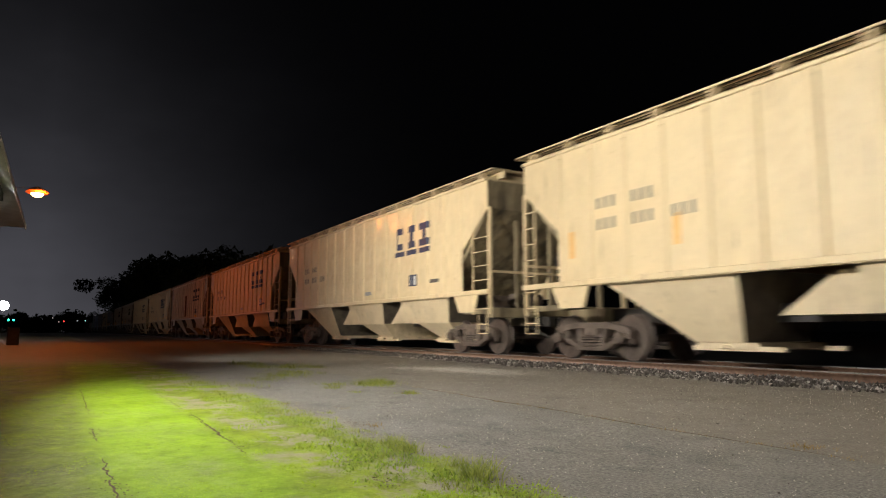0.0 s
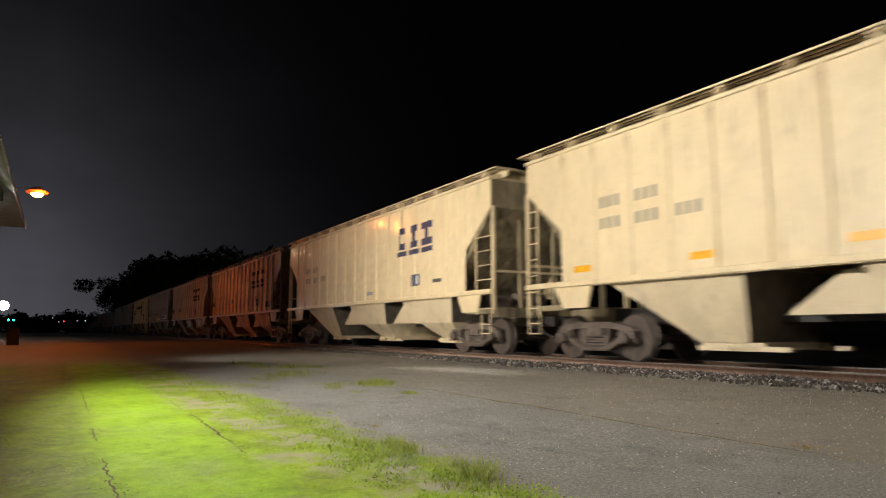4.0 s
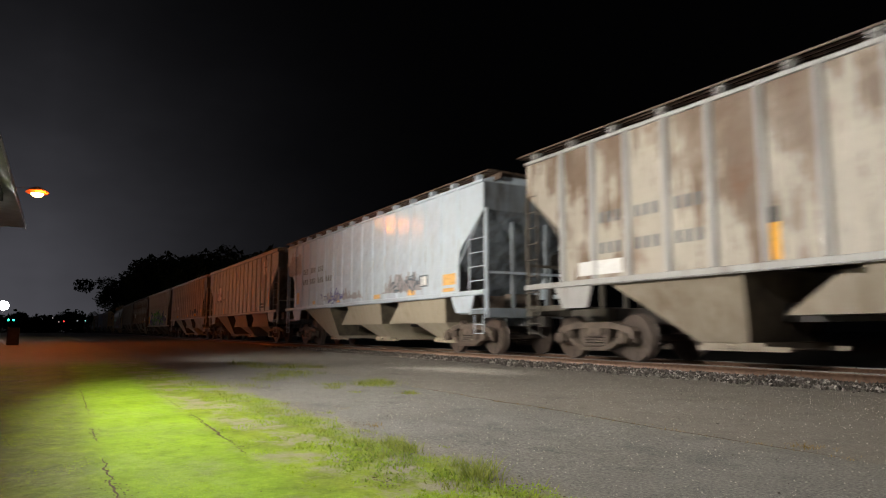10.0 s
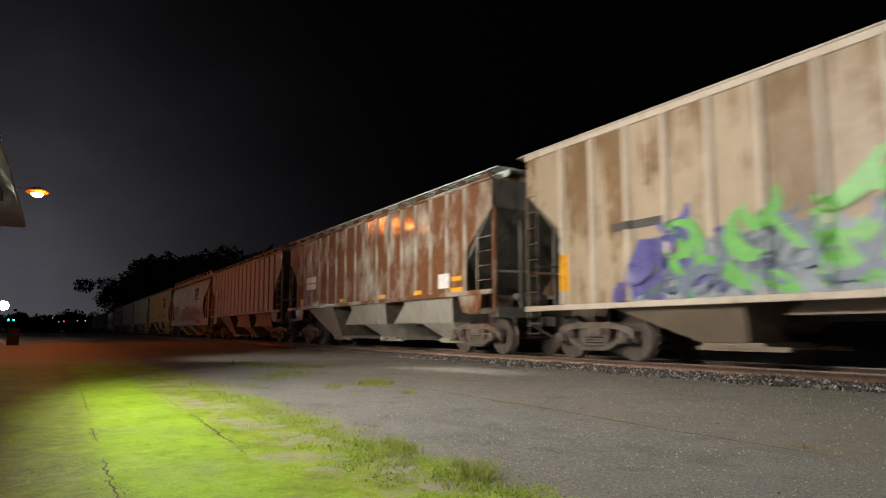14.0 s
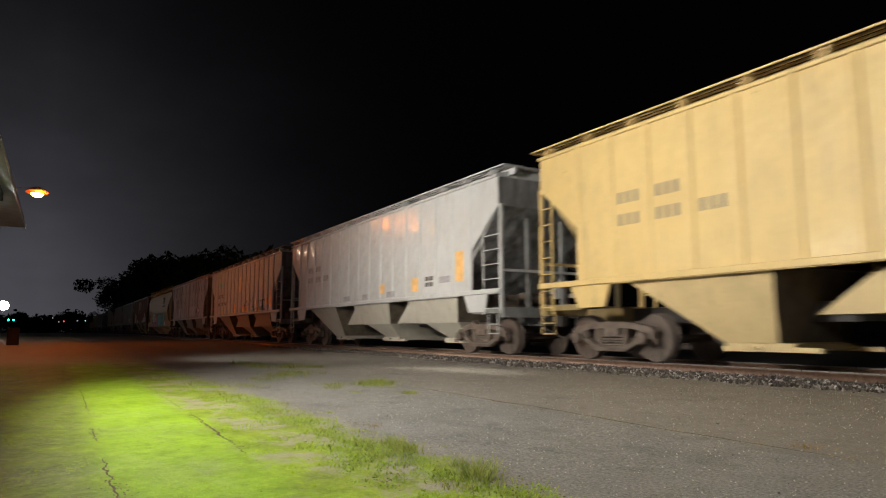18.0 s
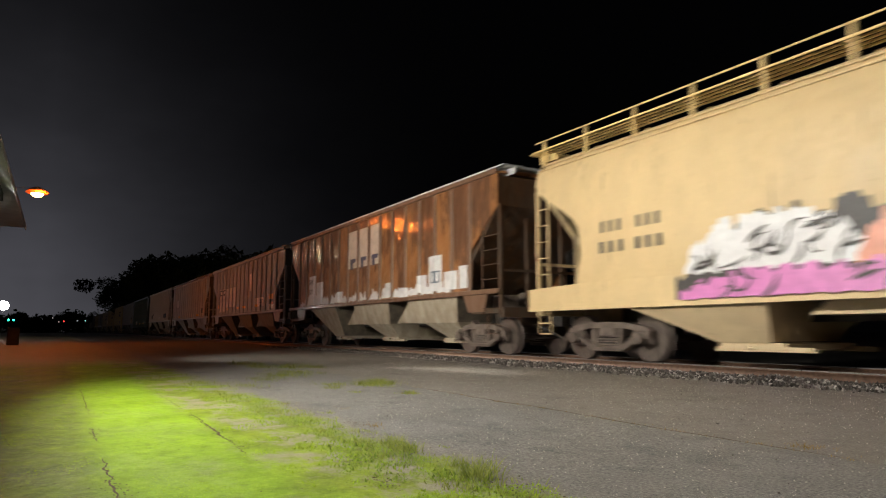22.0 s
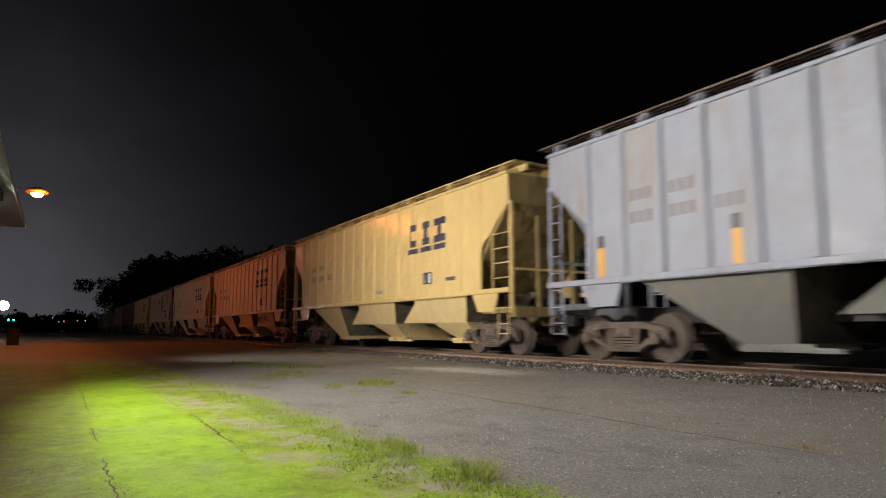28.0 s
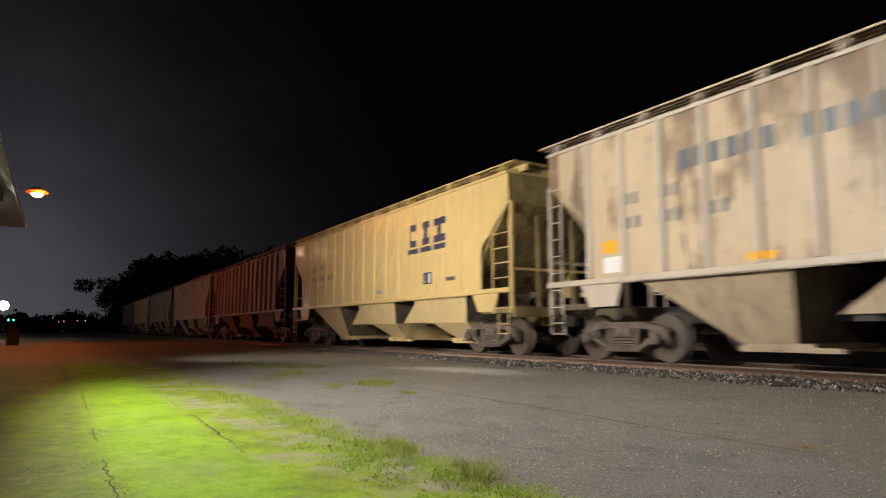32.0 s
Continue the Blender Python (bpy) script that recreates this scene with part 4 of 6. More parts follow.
def build_coupler(bm):
    box(bm, 8.1, 8.72, -0.09, 0.09, 0.76, 0.94)
    slab(bm, ((8.56, 0.70), (8.84, 0.70), (8.84, 1.0), (8.56, 1.0)), -0.17, 0.03)
    box(bm, 8.56, 8.72, 0.0, 0.19, 0.74, 0.96)
    tube(bm, (8.3, -0.35, 0.70), (8.9, -0.2, 0.42), 0.03)


def build_end_sill(bm):
    box(bm, 8.12, 8.34, -1.5, 1.5, 0.92, 1.16)
    box(bm, 6.9, 8.2, -0.35, 0.35, 0.72, 1.08)
    for y in (-1.46, 1.46):
        box(bm, 6.95, 8.3, y - 0.05, y + 0.05, 1.02, 1.14)


def build_gusset(bm):
    slab(bm, ((-0.62, 1.60), (0.62, 1.60), (0.42, 1.06), (-0.30, 1.06)), -0.02, 0.02)


def build_brake(bm):
    tube(bm, (7.3, -0.2, 1.42), (7.3, 0.75, 1.42), 0.17, 12)
    box(bm, 7.15, 7.6, -1.0, -0.5, 1.14, 1.5)
    tube(bm, (7.7, 0.9, 1.2), (7.7, 0.9, 1.75), 0.12, 10)


def build_brake_wheel(bm):
    n = 14
    for i in range(n):
        a, b = 2 * pi * i / n, 2 * pi * (i + 1) / n
        tube(bm, (8.36, 0.7 + 0.27 * cos(a), 2.4 + 0.27 * sin(a)), (8.36, 0.7 + 0.27 * cos(b), 2.4 + 0.27 * sin(b)), 0.018, 5)
    for i in range(4):
        a = pi / 2 * i
        tube(bm, (8.36, 0.7, 2.4), (8.36, 0.7 + 0.27 * cos(a), 2.4 + 0.27 * sin(a)), 0.014, 4)
    box(bm, 8.25, 8.34, 0.55, 0.85, 2.2, 2.6)


def build_rod(bm):
    tube(bm, (-6.2, -1.57, 1.5), (6.4, -1.57, 1.5), 0.018, 5)


# round-sided body
ROUND = ((1.50, 1.52), (1.56, 1.9), (1.60, 2.5), (1.60, 3.1), (1.55, 3.7), (1.45, 4.1), (1.28, 4.36), (0.9, 4.52), (0.3, 4.6), (0.0, 4.61))


def round_end(z):
    if z > 3.9:
        return 8.3
    s = max(0.0, min(1.0, (3.9 - z) / 1.3))
    return 8.3 - 1.5 * (3 * s * s - 2 * s ** 3) if z > 2.1 else 6.8 + 0.25 * (2.1 - z) / 0.6


def build_round_shell(bm):
    ring = [(-y, z) for y, z in ROUND] + [(y, z) for y, z in ROUND[-2::-1]]
    dense = []
    for (y0, z0), (y1, z1) in zip(ring, ring[1:]):
        for k in range(3):
            dense.append((y0 + (y1 - y0) * k / 3, z0 + (z1 - z0) * k / 3))
    dense.append(ring[-1])
    rows = []
    for i in range(25):
        s = -1 + 2 * i / 24
        rows.append([bm.verts.new((s * round_end(z), y, z)) for y, z in dense])
    for a, b in zip(rows, rows[1:]):
        for j in range(len(dense) - 1):
            bm.faces.new((a[j], b[j], b[j + 1], a[j + 1]))


def build_round_sill(bm):
    for s in (-1, 1):
        slab(bm, ((-8.55, 1.02), (8.55, 1.02), (8.55, 1.50), (6.9, 1.55), (-6.9, 1.55), (-8.55, 1.50)), s * 1.50, s * 1.56)


def build_round_seam(bm):
    for z, y in ((4.16, 1.455), (4.28, 1.38)):
        tube(bm, (-8.25, -y, z), (8.25, -y, z), 0.016, 5)


def build_rail_post(bm):
    """An angle post of the roof rail, with its foot on the curved roof edge."""
    slab(bm, ((-0.035, 4.28), (0.035, 4.28), (0.025, 4.86), (-0.025, 4.86)), -1.42, -1.405)
    box(bm, 0.02, 0.035, -1.404, -1.36, 4.28, 4.85)


M = {}
for key, sill, top in (("low", 1.60, LOW_TOP), ("a", 1.60, ROOF_Z), ("deep", 1.12, ROOF_Z)):
    M["side_" + key] = mesh_of("side_sheet", lambda bm: slab(bm, outline_of(sill, top), 0.0, 0.03))
    for k, depth in (("strong", 0.095), ("weak", 0.05)):
        M["rib_%s_%s" % (key, k)] = mesh_of("rib", lambda bm: build_rib(bm, depth, sill + 0.02, top), smooth=True)
        def far(bm, depth=depth, sill=sill, top=top):
            for x in RIB_X:
                hexa(bm, [(x - 0.07, 0, sill + 0.02), (x + 0.07, 0, sill + 0.02), (x + 0.05, depth, sill + 0.02), (x - 0.05, depth, sill + 0.02)],
                     [(x - 0.07, 0, top - 0.04), (x + 0.07, 0, top - 0.04), (x + 0.05, depth, top - 0.04), (x - 0.05, depth, top - 0.04)])
        M["ribs_far_%s_%s" % (key, k)] = mesh_of("far_rib", far)
    M["sill_" + key] = mesh_of("side_sill", lambda bm: box(bm, -8.25, 8.25, -0.045, 0.05, sill - 0.10, sill + 0.015), 0.012)
    M["bay_" + key] = mesh_of("hopper_bay", lambda bm: build_bay(bm, sill - 0.02, False))
    M["bay_end_" + key] = mesh_of("hopper_bay", lambda bm: build_bay(bm, sill - 0.02, True))
M["chord_open"] = mesh_of("top_chord", lambda bm: box(bm, -BODY, BODY, -0.04, 0.03, LOW_TOP - 0.06, LOW_TOP + 0.012), 0.01)
M["chord_flush"] = mesh_of("top_chord", lambda bm: box(bm, -BODY, BODY, -0.04, 0.03, ROOF_Z - 0.05, ROOF_Z + 0.075), 0.01)
M["trough"] = mesh_of("bay_saddle", build_trough)
M["funnel"] = mesh_of("outlet_funnel", build_funnel)
# thin dark sheets laid over the leading bay faces as their shade
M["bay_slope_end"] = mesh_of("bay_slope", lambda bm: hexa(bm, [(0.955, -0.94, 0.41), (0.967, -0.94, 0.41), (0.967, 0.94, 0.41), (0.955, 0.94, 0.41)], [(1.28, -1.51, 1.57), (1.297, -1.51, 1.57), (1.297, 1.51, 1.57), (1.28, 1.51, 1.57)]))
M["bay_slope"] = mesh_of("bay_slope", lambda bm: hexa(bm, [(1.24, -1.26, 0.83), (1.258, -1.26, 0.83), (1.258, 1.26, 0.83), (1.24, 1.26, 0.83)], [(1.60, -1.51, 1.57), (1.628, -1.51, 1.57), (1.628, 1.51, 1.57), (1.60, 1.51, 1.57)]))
M["gate"] = mesh_of("outlet_gate", build_gate)
M["end"] = mesh_of("end_sheet", lambda bm: build_end(bm, 0))
M["slope"] = mesh_of("slope_sheet", build_slope)
M["roof_open"] = mesh_of("roof", lambda bm: build_roof(bm, 0.16, LOW_TOP))
M["roof_flush"] = mesh_of("roof", lambda bm: build_roof(bm, 0.06, ROOF_Z))
M["board"] = mesh_of("running_board", lambda bm: build_board(bm, ROOF_Z + 0.085, -0.28, 0.28))
M["cross"] = mesh_of("end_platform", build_cross_board)
M["bracket"] = mesh_of("board_bracket", build_bracket)
M["hatch"] = mesh_of("trough_hatch", build_hatch)
M["frame"] = mesh_of("side_frame", build_side_frame, 0.015)
M["spring"] = mesh_of("spring_pack", build_springs)
M["bolster"] = mesh_of("bolster", build_bolster, 0.015)
M["wheelset"] = mesh_of("wheelset", build_wheelset)
M["bearing"] = mesh_of("bearing", build_bearing)
M["coupler"] = mesh_of("coupler", build_coupler, 0.015)
M["end_sill"] = mesh_of("end_sill", build_end_sill, 0.01)
M["post"] = mesh_of("corner_post", lambda bm: box(bm, 8.2, 8.28, -0.04, 0.04, 1.1, 3.68), 0.008)
M["strut"] = mesh_of("end_strut", lambda bm: box(bm, 8.0, 8.1, -0.05, 0.05, 1.1, 3.42), 0.008)
M["grab"] = mesh_of("grab_bar", lambda bm: box(bm, 8.21, 8.25, -1.46, 1.46, 2.03, 2.09))
M["gusset"] = mesh_of("bolster_web", build_gusset)
M["brake"] = mesh_of("brake_gear", build_brake)
M["brake_wheel"] = mesh_of("brake_wheel", build_brake_wheel)
M["rod"] = mesh_of("pipe", build_rod)
M["ladder"] = mesh_of("ladder", lambda bm: build_ladder(bm, 0, 0.95, 3.7, 0.38))
M["ladder_wide"] = mesh_of("ladder", lambda bm: build_ladder(bm, 0, 1.0, 3.3, 0.72))
M["stirrup"] = mesh_of("sill_step", build_stirrup)
M["centre"] = mesh_of("centre_sill", lambda bm: box(bm, -8.4, 8.4, -0.17, 0.17, 0.74, 1.06))
M["shell"] = mesh_of("round_shell", build_round_shell, smooth=True)
M["round_sill"] = mesh_of("side_sill", build_round_sill)
M["seam"] = mesh_of("seam", build_round_seam)
M["rail_post"] = mesh_of("rail_post", build_rail_post)
M["hand_rail"] = mesh_of("hand_rail", lambda bm: tube(bm, (-8.4, -1.39, 4.86), (8.4, -1.39, 4.86), 0.018, 5))
M["unit"] = mesh_of("marking", lambda bm: box(bm, -0.5, 0.5, -0.003, 0.003, -0.5, 0.5))
WHEELS = {-1: [], 1: []}
BAY_X = (-4.1, 0.35, 4.6)


FACE = {}
RIBS = {}


def relief(car, x):
    """How far the ribs of a car stand out at x."""
    depth = RIBS.get(car.name, 0)
    if not depth:
        return 0.0
    d = min(abs(x - rx) for rx in RIB_X)
    return depth * max(0.0, 1 - (d / 0.075) ** 4)


def plate(name, parent, mat, x, z, w, h, label="", y=-0.004):
    """A flat painted mark on the side that faces the camera: centre, width and height."""
    face = FACE.get(parent.name, -1.55)
    xs = [x - w / 2, x + w / 2]
    if RIBS.get(parent.name, 0):
        for rx in RIB_X:
            xs += [rx + d for d in (-0.075, -0.066, -0.0525, -0.034, 0.0, 0.034, 0.0525, 0.066, 0.075) if abs(rx + d - x) < w / 2]
    if len(xs) == 2:
        return piece(name, M["unit"], mat, parent, Matrix.LocRotScale((x, face + y, z), None, (w, 1, h)), label)

    def build(bm):
        rows = [[bm.verts.new((px - x, -relief(parent, px), s * h / 2)) for s in (-1, 1)] for px in sorted(xs)]
        for a, b in zip(rows, rows[1:]):
            bm.faces.new((a[0], b[0], b[1], a[1]))
    return piece(name, mesh_of(name, build), mat, parent, pose(x, face + y, z), label)


def add_truck(car, x):
    t = piece("truck", M["bolster"], TRUCK_STEEL, car, pose(x, 0, 0), "dusty brown steel truck")
    for s in (-1, 1):
        piece("side_frame", M["frame"], TRUCK_STEEL, t, pose(0, s * 1.0, 0))
        piece("spring_pack", M["spring"], TRUCK_STEEL, t, pose(0, s * 1.0, 0))["kind"] = "stuff"
        w = piece("wheelset", M["wheelset"], WHEEL_STEEL, t, pose(s * 0.92, 0, 0.457), "worn steel wheelset")
        WHEELS[s].append(w)
    for s in (-1, 1):
        for y in (-1.12, 1.12):
            piece("bearing", M["bearing"], TRUCK_STEEL, t, pose(s * 0.92, y, 0.457, 0, 0, 180 if y < 0 else 0))


def add_common(car, paint, under):
    piece("centre_sill", M["centre"], STEEL_DARK, car)
    for turn in (0, 180):
        m = pose(0, 0, 0, 0, 0, turn)
        piece("coupler", M["coupler"], STEEL_DARK, car, m)
        piece("end_sill", M["end_sill"], under, car, m)
        for y in (-1.5, 1.5):
            piece("corner_post", M["post"], paint, car, m @ pose(0, y, 0))
        for y in (-0.55, 0.55):
            piece("end_strut", M["strut"], under, car, m @ pose(0, y, 0))
        piece("grab_bar", M["grab"], paint, car, m)
    piece("brake_gear", M["brake"], TRUCK_STEEL, car)
    piece("brake_wheel", M["brake_wheel"], STEEL_DARK, car)
    for x in (-6.65, 6.65):
        add_truck(car, x)
    piece("ladder", M["ladder"], paint, car, pose(-8.24, -1.53, 0))
    piece("ladder", M["ladder_wide"], paint, car, pose(7.5, -1.53, 0))
    for x in (-8.22, 7.72):
        piece("sill_step", M["stirrup"], paint, car, pose(x, -1.53, 0))
    for x in (-8.2, 7.55):
        piece("ladder", M["ladder"], paint, car, pose(x, 1.53, 0))


def add_post_body(car, paint, ribs, under, ends, board, key="a", rib="strong", roofline="open", gusset=None):
    for s, turn in ((-1, 0), (1, 180)):
        piece("side_sheet", M["side_" + key], paint, car, pose(0, s * 1.55, 0, 0, 0, turn))
        piece("side_sill", M["sill_" + key], ribs, car, pose(0, s * 1.57, 0, 0, 0, turn))
        piece("top_chord", M["chord_" + roofline], ribs, car, pose(0, s * 1.57, 0, 0, 0, turn))
    for x in RIB_X:
        piece("rib", M["rib_%s_%s" % (key, rib)], ribs, car, pose(x, -1.55, 0))
    piece("far_rib", M["ribs_far_%s_%s" % (key, rib)], ribs, car, pose(0, 1.55, 0))
    piece("roof", M["roof_" + roofline], paint, car)
    for turn in (0, 180):
        m = pose(0, 0, 0, 0, 0, turn)
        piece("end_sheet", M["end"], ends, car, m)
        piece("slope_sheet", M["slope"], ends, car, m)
        piece("end_platform", M["cross"], board, car, m)
    for s in (-1, 1):
        piece("running_board", M["board"], board, car, pose(0, s * 1.30, 0))
    n = 14 if roofline == "open" else 0
    for i in range(n):
        piece("board_bracket", M["bracket"], ribs, car, pose(-7.9 + i * 15.8 / (n - 1), -1.42, LOW_TOP))
    piece("trough_hatch", M["hatch"], board, car)
    for x in BAY_X:
        bay = piece("hopper_bay", M[("bay_end_" if x < -3 else "bay_") + key], under, car, pose(x, 0, 0))
        piece("outlet_gate", M["gate"], under, bay)
        piece("bay_slope", M["bay_slope_end" if x < -3 else "bay_slope"], SHADED_SLOPE, bay, None, "dark brown sheet with the shade between bays painted in")
        if x > -3:
            piece("bay_saddle", M["trough"], under, bay)
            piece("outlet_funnel", M["funnel"], under, bay)
    if key != "deep":
        for x in (-6.72, 7.15):
            piece("bolster_web", M["gusset"], gusset or ribs, car, pose(x, -1.54, 0))
        piece("pipe", M["rod"], ribs, car)


def add_round_body(car, paint, under, ends, board):
    piece("round_shell", M["shell"], paint, car)
    piece("side_sill", M["round_sill"], paint, car)
    piece("seam", M["seam"], paint, car)
    for turn in (0, 180):
        m = pose(0, 0, 0, 0, 0, turn)
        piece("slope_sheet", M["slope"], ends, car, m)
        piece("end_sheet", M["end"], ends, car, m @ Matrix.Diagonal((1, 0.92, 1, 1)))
        piece("end_platform", M["cross"], board, car, m)
    for s in (-1, 1):
        piece("running_board", M["board"], board, car, pose(0, s * 1.15, 0.04))
    for i in range(13):
        piece("rail_post", M["rail_post"], board, car, pose(-8.1 + i * 1.35, 0, 0))
    piece("hand_rail", M["hand_rail"], board, car)
    piece("trough_hatch", M["hatch"], board, car)
    for x in BAY_X:
        bay = piece("hopper_bay", M["bay_end_deep" if x < -3 else "bay_deep"], under, car, pose(x, 0, 0))
        piece("outlet_gate", M["gate"], under, bay)
        piece("bay_slope", M["bay_slope_end" if x < -3 else "bay_slope"], SHADED_SLOPE, bay, None, "dark brown sheet with the shade between bays painted in")
        if x > -3:
            piece("bay_saddle", M["trough"], under, bay)
            piece("outlet_funnel", M["funnel"], under, bay)


def railroad_mark(car, mat, x=4.1, z=3.42, step=0.80, size=0.66):
    """The road's mark: three dark blocks, each with a pale waist and a bar below."""
    for k in (-1, 0, 1):
        cx = x + k * step
        plate("mark", car, mat, cx, z + 0.24, size * (0.62, 0.66, 1.0)[k + 1], 0.20)
        plate("mark", car, mat, cx + (-0.12, 0.0, 0.0)[k + 1], z + 0.0, size * (0.26, 0.4, 0.34)[k + 1], 0.28)
        plate("mark", car, mat, cx, z - 0.24, size * (0.62, 0.66, 1.0)[k + 1], 0.20)
        plate("mark", car, mat, cx, z - 0.47, size * 1.0, 0.15)


def stencils(car, mat, x=-5.6, z=3.2, rows=((0.0, 2, 0.55), (-0.42, 3, 0.55)), back=None):
    """Reporting marks and data lines that cannot be told apart, as plain bars."""
    for dz, n, w in rows:
        for i in range(n):
            for k in range(3):
                cx = x + i * 0.93 + (k - 1) * w * 0.36
                plate("stencil_bar", car, mat, cx, z + dz - 0.1, w * 0.15, 0.22)


def data_box(car, x=4.2, z=2.09, dark=NAVY, light=WHITE):
    plate("data_panel", car, dark, x, z, 0.52, 0.34, "small dark data panel", -0.004)
    plate("data_line", car, light, x - 0.12, z, 0.10, 0.26, "", -0.009)
    plate("data_line", car, light, x + 0.12, z, 0.10, 0.26, "", -0.009)


def reflectors(car, xs, upright=False, z=1.78):
    for x in xs:
        if upright:
            plate("reflector", car, YELLOW, x, z + 0.14, 0.14, 0.56, "yellow reflective strip", -0.008)
            plate("reflector", car, STENCIL, x, z + 0.54, 0.14, 0.24, "soot-black upper end of a reflective strip", -0.008)
        else:
            plate("reflector", car, YELLOW, x, z, 0.5, 0.13, "yellow reflective strip", -0.006)


def spray(car, name, mat, spots, seed, y=-0.014, label="", low=1.12):
    """Painted swirls: spots are (x, z, length, width, angle, bend)."""
    r = random.Random(seed)

    def build(bm):
        for k, (x, z, length, width, angle, bend) in enumerate(spots):
            n, off = 14, 0.0004 * k
            left, right = [], []
            for i in range(n + 1):
                s = i / n
                a = radians(angle) + bend * (s - 0.5)
                px, pz = x + cos(a) * length * (s - 0.5), z + sin(a) * length * (s - 0.5)
                w = width * (0.25 + sin(pi * min(1, max(0, s))) * 0.75) / 2
                left.append(bm.verts.new((px - sin(a) * w, -relief(car, px - sin(a) * w) - off, max(low, pz + cos(a) * w))))
                right.append(bm.verts.new((px + sin(a) * w, -relief(car, px + sin(a) * w) - off, max(low, pz - cos(a) * w))))
            for i in range(n):
                bm.faces.new((left[i], left[i + 1], right[i + 1], right[i]))
    ob = piece(name, mesh_of(name, build), mat, car, pose(0, FACE.get(car.name, -1.55) + y, 0), label)
    ob["kind"] = "stuff"


def bay_spray(car, mat, spots, seed, label="", lift=0.012):
    """Painted swirls on the leaning sides of the hopper bays; heights run down from the sill."""
    ob_name = "hopper_graffiti"

    def build(bm):
        for k, (x, z, length, width, angle, bend) in enumerate(spots):
            left, right = [], []
            for i in range(13):
                s = i / 12
                a = radians(angle) + bend * (s - 0.5)
                px, pz = x + cos(a) * length * (s - 0.5), min(-0.03, max(-0.70, z + sin(a) * length * (s - 0.5)))
                w = width * (0.25 + 0.75 * sin(pi * s)) / 2
                left.append(bm.verts.new((px - sin(a) * w, -0.0004 * k, min(-0.02, pz + cos(a) * w))))
                right.append(bm.verts.new((px + sin(a) * w, -0.0004 * k, max(-0.74, pz - cos(a) * w))))
            for i in range(12):
                bm.faces.new((left[i], left[i + 1], right[i + 1], right[i]))
    ob = piece(ob_name, mesh_of(ob_name, build), mat, car, pose(0, -1.52 - lift, 1.58, 18.2), label)
    ob["kind"] = "stuff"


def swirls(seed, n, xr, zr, length, width, tilt=(10, 70)):
    r = random.Random(seed)
    out = []
    for _ in range(n):
        u = r.random()
        x = xr[0] + (xr[1] - xr[0]) * u
        top = zr[1] - (zr[1] - zr[0]) * 0.35 * abs(2 * u - 1)
        out.append((x, r.uniform(zr[0], top), r.uniform(*length), r.uniform(*width), r.choice((-1, 1, 1)) * r.uniform(*tilt), r.uniform(-1.6, 1.6)))
    return out


MIST = plain("misty_blue_spray", (0.27, 0.31, 0.36), 0.45, 0.0, 0.3, 3)
FADED = plain("faded_stencil", (0.17, 0.15, 0.13), 0.5, 0, 0.3, 20)
PALE_PATCH = plain("pale_patch", (0.57, 0.57, 0.57), 0.5, 0, 0.25, 4)
BEIGE_PAINT = plain("beige_panel", (0.50, 0.44, 0.36), 0.45, 0, 0.25, 4)
CREAM, TANNED, SAND = (0.78, 0.63, 0.39), (0.70, 0.515, 0.22), (0.58, 0.45, 0.31)
GRIME, BROWN, UMBER = (0.34, 0.27, 0.18), (0.20, 0.13, 0.085), (0.11, 0.075, 0.055)
BLUISH, GREYISH, MINT = (0.55, 0.635, 0.73), (0.51, 0.52, 0.525), (0.49, 0.555, 0.535)
SILVER, BEIGE, PINKISH = (0.33, 0.355, 0.395), (0.42, 0.365, 0.29), (0.46, 0.36, 0.27)


def livery(i, base, dirt, amount, rust=0.0, panels=0.0, ribs=None, under=None, rib_amount=None, rough=0.46, streak=0.6):
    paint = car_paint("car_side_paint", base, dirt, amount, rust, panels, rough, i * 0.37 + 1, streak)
    rib = car_paint("car_rib_paint", ribs or base, dirt, amount * 0.45 if rib_amount is None else rib_amount, rust * (0.9 if rust > 0.6 else 0.4), 0, rough, i * 0.71 + 2)
    und = car_paint("car_hopper_paint", under or tuple((0.86 * c + 0.09) if amount < 0.4 else c * 0.86 for c in base), (0.31, 0.25, 0.165) if amount < 0.4 else (0.21, 0.16, 0.11), min(0.9, 0.2 + amount * 0.6), 0, 0, 0.5, i * 0.53 + 3)
    # ends take the side colour at half or less, mottled near-black
    end = car_paint("car_end_dark_paint", tuple(c * (0.5 if amount < 0.4 else 0.3) for c in base), (0.07, 0.058, 0.046), 0.6, 0, 0, 0.55, i * 0.29 + 4)
    return paint, rib, und, end


CAR_GROUP = "hopper cars of the train"
SPEED = 17.93


def patch(car, name, mat, x0, x1, z0, z1, seed, jag=0.12, y=-0.006, label=""):
    """A painted area with ragged upper and lower edges."""
    r = random.Random(seed)

    def build(bm):
        n = max(8, int((x1 - x0) / 0.03))
        low, high, k = [], [], 0.0
        for i in range(n + 1):
            x = x0 + (x1 - x0) * i / n
            ease = min(1.0, 4 * i / n + 0.3, 4 * (1 - i / n) + 0.3)
            if i % 4 == 0:
                k = r.uniform(-jag, jag)
            low.append(bm.verts.new((x, -relief(car, x), z0 + abs(k) * 0.4)))
            high.append(bm.verts.new((x, -relief(car, x), z0 + (z1 - z0) * ease + k + r.uniform(-0.02, 0.02))))
        for i in range(n):
            bm.faces.new((low[i], low[i + 1], high[i + 1], high[i]))
    piece(name, mesh_of(name, build), mat, car, pose(0, FACE.get(car.name, -1.55) + y, 0), label)


